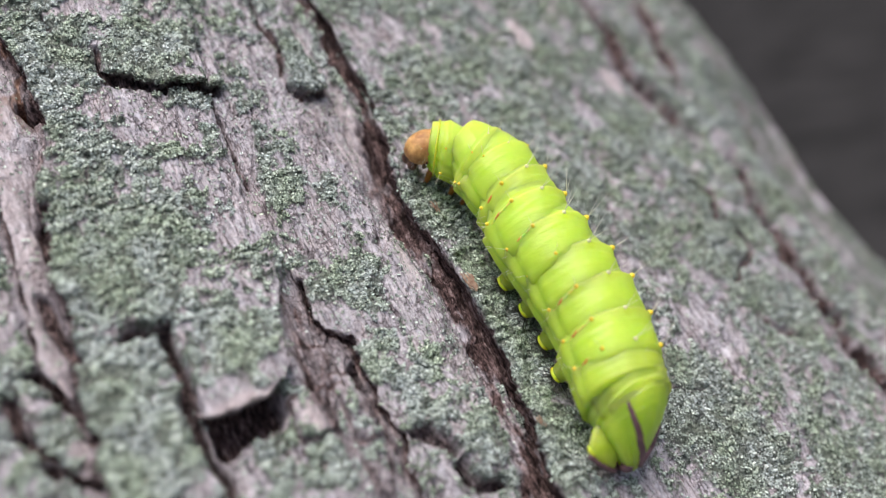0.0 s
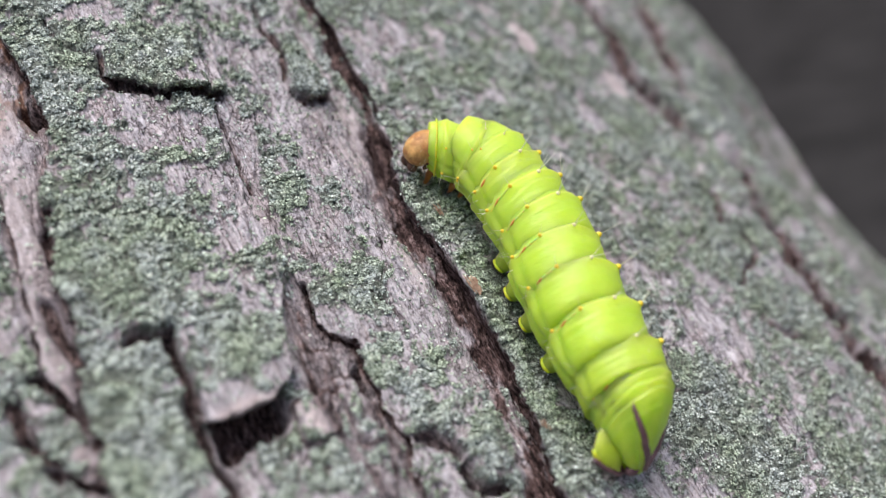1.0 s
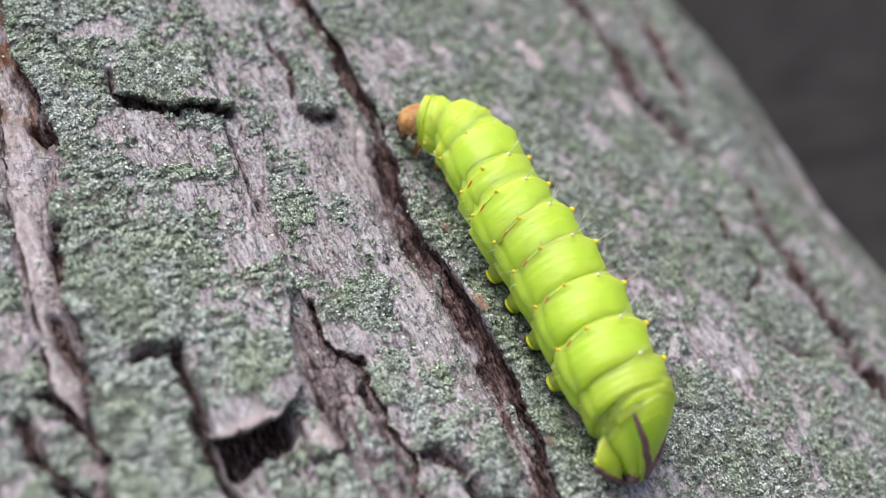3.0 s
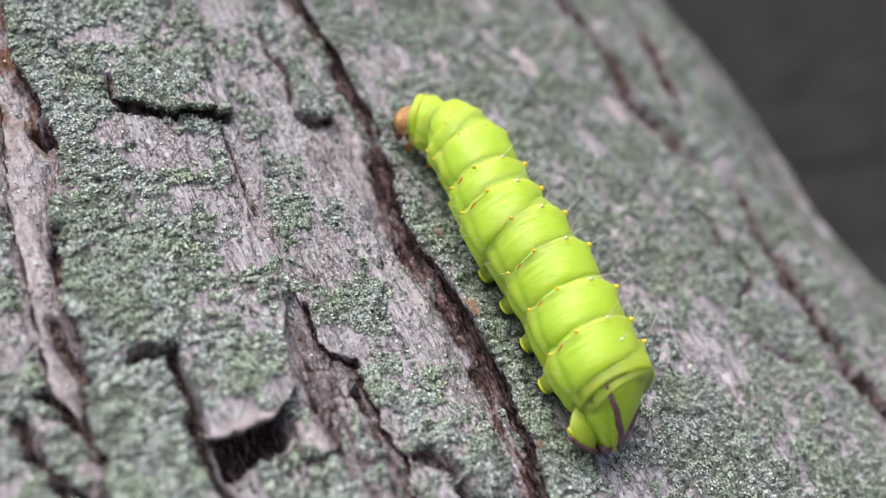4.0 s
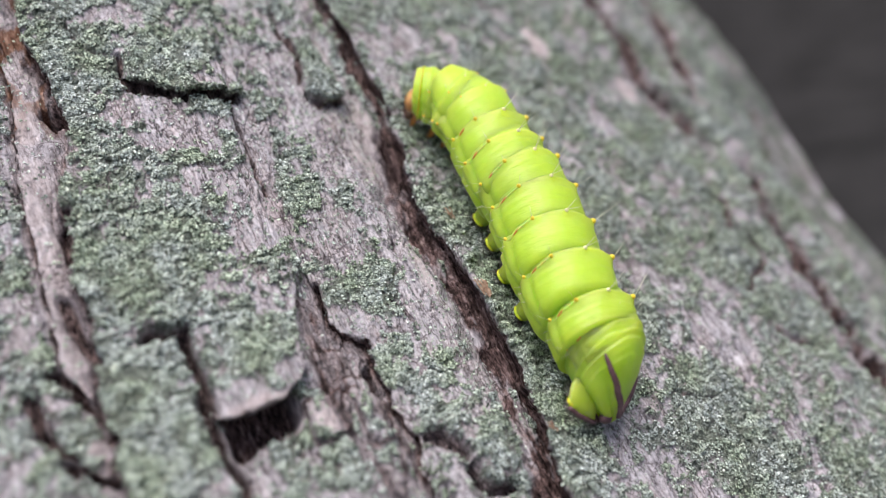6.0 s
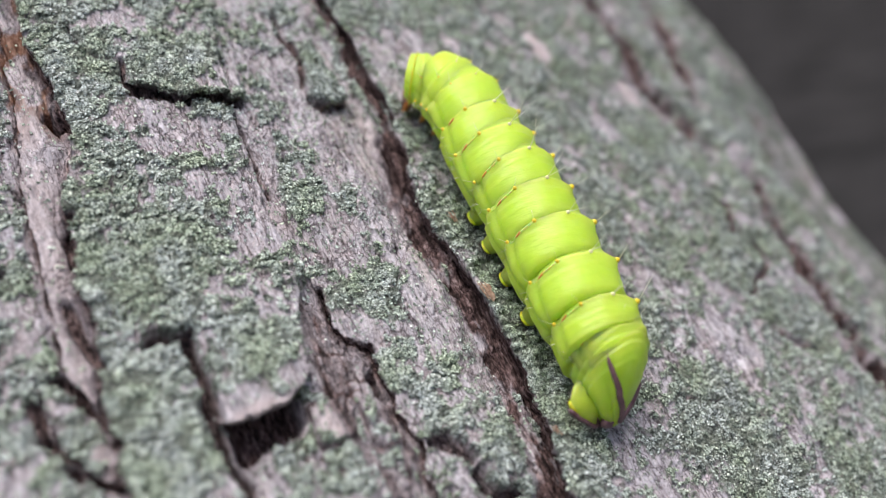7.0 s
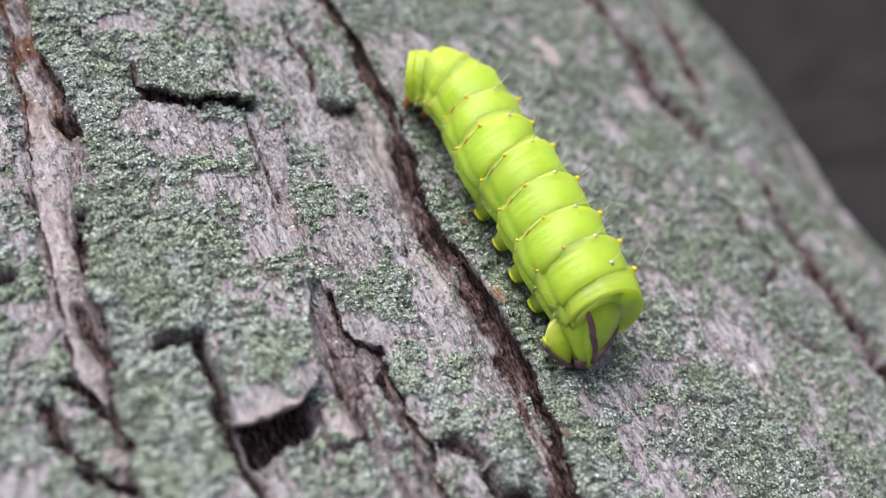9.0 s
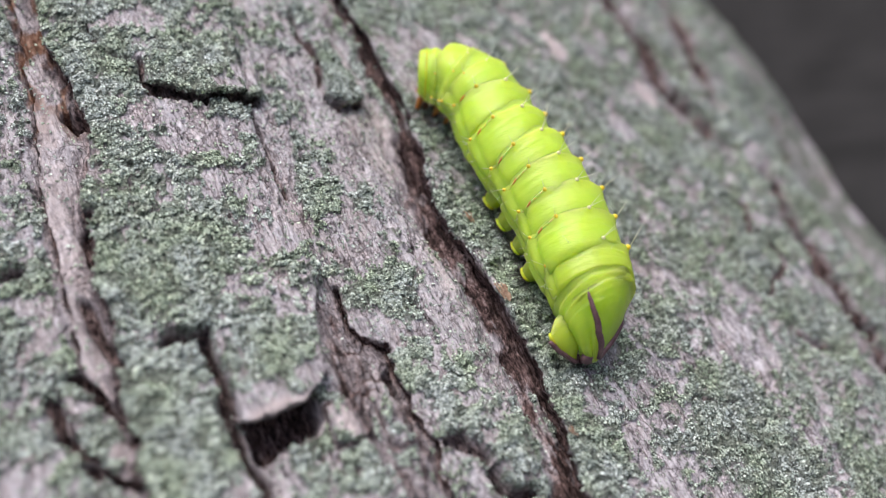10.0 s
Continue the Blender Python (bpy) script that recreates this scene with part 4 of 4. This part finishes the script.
def build_caterpillar():
    root = tagged(new("caterpillar"), "fat lime-green caterpillar with yellow warts walking up the bark", "caterpillar")
    rings = {}
    big = [(-22, 0.26, 2, 4.8), (22, 0.36, 2, 4.6), (-60, 0.27, 1, 2.2), (60, 0.27, 1, 2.2), (-97, 0.24, 1, 3.4), (97, 0.24, 1, 3.4)]
    small = [(-22, 0.15, 1, 2.6), (22, 0.17, 1, 2.6), (-60, 0.15, 1, 2.4), (60, 0.17, 1, 2.4), (-106, 0.22, 1, 2.6), (106, 0.22, 1, 2.6)]
    rings["T1"] = body_segment(root, 5.8, 4.2, 1, small[2:], None, False, True, 7.6)
    rings["T2"] = body_segment(root, 7.7, 5.6, 2, small, None, False, True, 8.8)
    rings["T3"] = body_segment(root, 8.2, 6.2, 3, small, None, False, True, 9.4)
    for i in range(1, 9):
        rings["A%d" % i] = body_segment(root, [8.4, 8.8, 9.0, 9.1, 9.1, 9.0, 8.5, 7.5][i - 1], 6.6 if i < 7 else (5.8 if i < 8 else 4.6), 10 + i, big if i < 8 else small, 2 <= i <= 7, 3 <= i <= 6, False, 9.4, {7: 3.8, 8: 3.2}.get(i, 0))
    # yellow rim of the collar
    bm = bmesh.new()
    rim = [Vector((5.15 * math.sin(radians(a)), 3.1 - 1.7 * (1 - math.cos(radians(a))), 5.15 * math.cos(radians(a)))) * MM for a in range(-130, 131, 10)]
    tube(bm, rim, [0.20 * MM] * len(rim), 8)
    part("collar_rim", bm, FOOT_YELLOW, rings["T1"], "bright yellow collar rim")
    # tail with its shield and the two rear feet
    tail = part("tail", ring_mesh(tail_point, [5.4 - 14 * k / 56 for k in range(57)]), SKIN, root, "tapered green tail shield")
    rng = random.Random(77)
    for s in (-1, 1):
        bm = bmesh.new()
        path = [tail_point(s * np.interp(y, [-8.4, -7.6, -6, -3, -0.5, 0.6], [4, 26, 54, 70, 74, 72]), y) for y in np.linspace(0.6, -8.4, 15)]
        tube(bm, path, [np.interp(k, [0, 2, 6, 11, 14], [0.10, 0.36, 0.50, 0.62, 0.55]) * MM for k in range(15)], 12)
        part("shield_edge", bm, PURPLE, tail, "raised purple-brown edge line")
        bm = bmesh.new()
        loft(bm, [clasper_ring(k, s) for k in range(len(CLASPER))])
        foot = part("rear_foot", bm, SKIN, tail, "broad green rear foot flap")
        bm = bmesh.new()
        edge = clasper_ring(4, s, 0.12)
        tube(bm, [edge[j] + Vector((0, 0, -0.15)) * MM for j in range(-3, 13)], [0.30 * MM] + [0.42 * MM] * 14 + [0.30 * MM], 10)
        part("foot_edge", bm, PURPLE, foot, "purple-brown rear foot edge")
        bm = bmesh.new()
        corner = clasper_ring(3, s, 0.02)
        tube(bm, [corner[j].lerp(edge[j], 0.62) for j in range(9, 17)], [np.interp(k, [0, 3, 7], [0.12, 0.34, 0.12]) * MM for k in range(8)], 10)
        part("clasper_rim", bm, FOOT_YELLOW, foot, "yellow rear foot rim")
        bm = bmesh.new()
        for k in range(46):
            q = edge[(k % 16) - 2].lerp(edge[(k % 16) - 1], rng.random()) + Vector((0, 0, -0.3)) * MM
            bristles(bm, q, (s * 0.5, -0.6, -0.7), 1, 1.5, 0.4, rng, 0.04)
        part("claw", bm, FOOT_DARK if s > 0 else DARK_HAIR, foot, "dark stiff hairs")
    bm = bmesh.new()
    ball(bm, Vector((0, -7.4, -6.6)) * MM, 1.9 * MM, (1.2, 0.6, 0.8), u=16, v=10)
    part("vent_pad", bm, PURPLE, tail, "brown pad under the tail")
    # head
    bm = bmesh.new()
    for q in ball(bm, (0, 0, 0), 1 * MM, (3.1, 4.1, 3.2), u=28, v=20):
        cleft = math.exp(-(q.co.x / (0.5 * MM)) ** 2) * (0.25 * MM if q.co.y > 0 else 0)
        q.co.y -= cleft
    head = part("head", bm, HEAD, root, "smooth tan-brown rounded head")
    bm = bmesh.new()
    ball(bm, Vector((0, 2.4, -1.7)) * MM, 1 * MM, (1.8, 1.3, 1.4), u=16, v=10)
    ball(bm, Vector((-0.9, 3.1, -2.3)) * MM, 1 * MM, (1.1, 0.9, 1.2))
    ball(bm, Vector((0.9, 3.1, -2.3)) * MM, 1 * MM, (1.1, 0.9, 1.2))
    part("mouthparts", bm, MOUTH, head, "dark brown jaws")
    for s in (-1, 1):
        bm = bmesh.new()
        for k in range(5):
            a = radians(20 + 38 * k)
            ball(bm, Vector((s * (2.75 + 0.2 * math.cos(a)), 1.1 + 0.8 * math.sin(a), -1.5 + 0.8 * math.cos(a))) * MM, 0.26 * MM)
        part("eye_spot", bm, MOUTH, head, "row of tiny black eyes")
    bm = bmesh.new()
    for _ in range(26):
        w = Vector((rng.uniform(-1, 1), rng.uniform(0.2, 1), rng.uniform(-1, 0.6))).normalized()
        bristles(bm, Vector((w.x * 3.1, w.y * 3.4, w.z * 3.2)) * MM, w + Vector((0, 0, -0.5)), 1, 1.5, 0.3, rng, 0.03)
    part("fine_hair", bm, HAIR, head, "short pale hairs")
    return root, rings, tail, head


caterpillar, RINGS, TAIL, FACE = build_caterpillar()


# ---- the caterpillar's walk, by seconds: u and v on the bole in millimetres ----
def motions():
    times = [0, 0.5, 1, 1.5, 2, 2.5, 4, 4.5, 5, 5.5, 7, 7.5, 8, 8.5, 9, 9.5, 10]
    across, along, turn = {}, {}, {}
    across["T1"] = [6.0, 5.6, 5.7, 7.0, 7.4, 7.0, 7.4, 6.9, 7.4, 6.6, 6.4, 6.0, 5.9, 6.1, 4.9, 5.2, 5.8]
    along["T1"] = [14.4, 14.8, 15.6, 17.2, 19.8, 23.2, 27.9, 27.2, 27.8, 28.6, 36.0, 37.0, 37.4, 38.5, 37.9, 37.2, 37.3]
    across["A1"] = [11.5, 11.8, 11.8, 12.2, 10.8, 9.8, 10.4, 10.4, 10.9, 12.1, 10.7, 10.0, 9.7, 10.1, 10.7, 11.3, 12.3]
    along["A1"] = [1.9, 3.0, 6.0, 7.1, 7.4, 8.6, 10.6, 10.6, 12.4, 15.3, 20.2, 20.8, 21.6, 23.0, 24.0, 24.0, 25.4]
    turn["A1"] = [9, 8, 8, 9, 10, 8, -5, -7, -7, -5, -10, -11, -11, -12, -9, -14, -13]
    across["A2"] = [11.0, 11.5, 12.2, 11.5, 10.3, 9.6, 9.9, 10.1, 10.2, 11.8, 10.3, 9.6, 9.4, 9.7, 9.7, 10.7, 11.8]
    along["A2"] = [-3.5, -2.3, 0.7, 1.4, 1.9, 2.6, 4.5, 4.3, 5.8, 9.7, 14.0, 14.6, 15.4, 16.3, 17.0, 17.2, 18.2]
    turn["A2"] = [-3, -2, 2, 0, 2, 1, -6, -7, -7, -4, -7, -7, -7, -5, -3, -4, -3]
    across["A3"] = [11.9, 12.1, 12.7, 11.1, 11.0, 10.6, 11.3, 11.5, 11.0, 12.4, 10.9, 10.4, 10.7, 10.8, 10.9, 11.6, 12.5]
    along["A3"] = [-9.3, -7.2, -4.7, -4.0, -3.4, -3.3, -1.9, -1.8, 0.4, 4.9, 7.8, 8.4, 9.0, 9.8, 10.2, 10.5, 12.0]
    turn["A3"] = [-3, -3, -2, -3, -1, -1, -4, -7, -4, -2, -4, -2, -3, 1, 4, 3, 4]
    across["A4"] = [13.0, 13.4, 11.6, 11.0, 11.4, 11.1, 12.0, 12.3, 12.1, 12.4, 10.6, 10.6, 11.1, 11.2, 11.3, 12.3, 12.8]
    along["A4"] = [-15.7, -13.2, -11.5, -10.2, -9.8, -9.9, -9.2, -8.8, -4.9, -0.8, 0.9, 1.4, 1.7, 2.4, 2.7, 3.8, 6.3]
    turn["A4"] = [-7, -8, -11, -9, -6, -5, -5, -6, -2, -9, -8, -6, -7, -3, -1, -2, -1]
    across["A5"] = [13.1, 12.1, 11.1, 11.4, 11.5, 11.3, 11.9, 12.6, 13.2, 11.1, 10.5, 10.6, 11.0, 11.2, 11.1, 12.7, 13.1]
    along["A5"] = [-22.1, -20.3, -18.1, -17.8, -18.0, -18.1, -17.8, -16.3, -11.0, -8.1, -6.7, -6.6, -6.5, -5.8, -4.9, -2.2, 0.2]
    turn["A5"] = [-4, -10, -13, -13, -12, -11, -11, -12, -7, -14, -12, -13, -13, -8, -6, -7, -8]
    across["A6"] = [12.1, 11.0, 10.8, 11.0, 11.0, 10.7, 10.9, 12.6, 12.2, 9.9, 10.3, 10.3, 10.3, 11.0, 11.5, 13.3, 12.1]
    along["A6"] = [-28.8, -26.8, -26.0, -26.0, -26.2, -26.4, -25.3, -22.4, -18.6, -15.3, -15.0, -15.0, -15.3, -13.5, -11.3, -7.6, -5.8]
    turn["A6"] = [-9, -11, -10, -11, -12, -12, -3, -2, -11, -14, -11, -11, -13, -9, -5, -6, -11]
    across["A7"] = [11.0, 11.2, 11.1, 11.2, 11.1, 10.8, 11.6, 12.3, 10.3, 10.2, 10.1, 10.1, 9.6, 11.6, 11.9, 13.3, 11.8]
    along["A7"] = [-34.1, -33.1, -33.0, -33.2, -33.4, -33.5, -29.4, -28.2, -24.8, -22.8, -23.2, -23.2, -23.3, -19.4, -16.6, -14.3, -11.8]
    turn["A7"] = [-13, -13, -11, -11, -12, -12, -4, -12, -12, -11, -11, -10, -11, -6, -8, -12, -13]
    across["END"] = [13.1, 13.2, 13.1, 13.1, 13.3, 13.2, 13.7, 12.5, 13.0, 13.2, 12.4, 12.4, 13.1, 13.8, 12.0, 12.2, 12.5]
    along["END"] = [-48.4, -48.4, -48.4, -48.4, -48.4, -48.3, -40.7, -39.0, -38.2, -38.0, -38.2, -38.1, -37.2, -31.2, -26.4, -25.7, -25.8]
    turn["END"] = [8, 8, 8, 7, 7, 8, 9, 3, 10, 11, 8, 8, 11, 9, 2, -2, 4]
    lift = [0, 0, 0, 0, 0, 0, 0.4, 0, 0, 0, 0, 0, 1.2, 2.2, 0.2, 0, 0]  # of the tail, as it steps
    reach = [3.8, 3.8, 3.8, 3.8, 3.8, 3.6, 2.3, 1.5, 0.8, 0.5, -1.1, -1.7, -3.0, -3.0, -3.0, -3.0, -3.0]  # of the head, out of the collar
    high = {"T1": 7.0, "T2": 8.2, "T3": 8.8, "A1": 8.8, "A2": 9.1, "A7": 9.2, "A8": 9.2}
    walk(caterpillar, [(t, TRUNK @ pose(0, along["A4"][i] * MM, 0)) for i, t in enumerate(times)])
    order = ["T1", "T2", "T3", "A1", "A2", "A3", "A4", "A5", "A6", "A7", "A8", "TAIL"]
    rows = {key: [] for key in order + ["HEAD"]}
    for i, t in enumerate(times):
        at = {key: Vector((across[key][i], along[key][i])) for key in across}
        at["T3"] = at["A1"].lerp(at["T1"], 0.46) + Vector((2.3, 0.2))
        at["T2"] = at["A1"].lerp(at["T1"], 0.76) + Vector((2.4, 0.0))
        lean = at["T1"] - at["A1"]
        at["T1"] = at["T1"] + lean.normalized() * 1.6 * min(1, max(0.1, (reach[i] + 1.4) / 4))
        turning = radians(turn["END"][i])
        at["TAIL"] = at["END"] + Vector((-0.9 - 8.2 * math.sin(turning), 8.2 * math.cos(turning)))
        at["A8"] = at["A7"].lerp(at["TAIL"], 0.5)
        for n, key in enumerate(order):
            ahead, behind = at[order[max(n - 1, 0)]], at[order[min(n + 1, len(order) - 1)]]
            way = ahead - behind
            yaw = math.degrees(math.atan2(-way.x, way.y)) * 0.8 + (14 if key == "T1" else -5)
            if key in turn:
                yaw = turn[key][i]
            elif key == "TAIL":
                yaw = turn["END"][i]
            elif key == "A8":
                yaw = 0.5 * (turn["A7"][i] + turn["END"][i])
            z = high.get(key, 9.4) if key != "TAIL" else 9.6 + lift[i]
            if key == "A8":
                z += lift[i] * 0.5
            s = 1 - at[key].y / APEX
            rows[key].append((t, pose(at[key].x * s * MM, (at[key].y - along["A4"][i]) * MM, z * MM, 0, {"TAIL": 28, "A8": 23}.get(key, 21), yaw)))
            if key == "T1":
                out = min(1, max(0, (reach[i] + 1.4) / 5.2))
                aim = radians(yaw + 8 + 8 * out)
                ahead = Vector((-math.sin(aim), math.cos(aim))) * reach[i]
                rows["HEAD"].append((t, pose((at[key].x + ahead.x) * MM, (at[key].y + ahead.y - along["A4"][i]) * MM, (z + 0.4 - 0.45 * (4.0 - reach[i])) * MM, -14, 8, yaw + 8 + 36 * out)))
    for key, ring in RINGS.items():
        walk(ring, rows[key])
    walk(TAIL, rows["TAIL"])
    walk(FACE, rows["HEAD"])


motions()
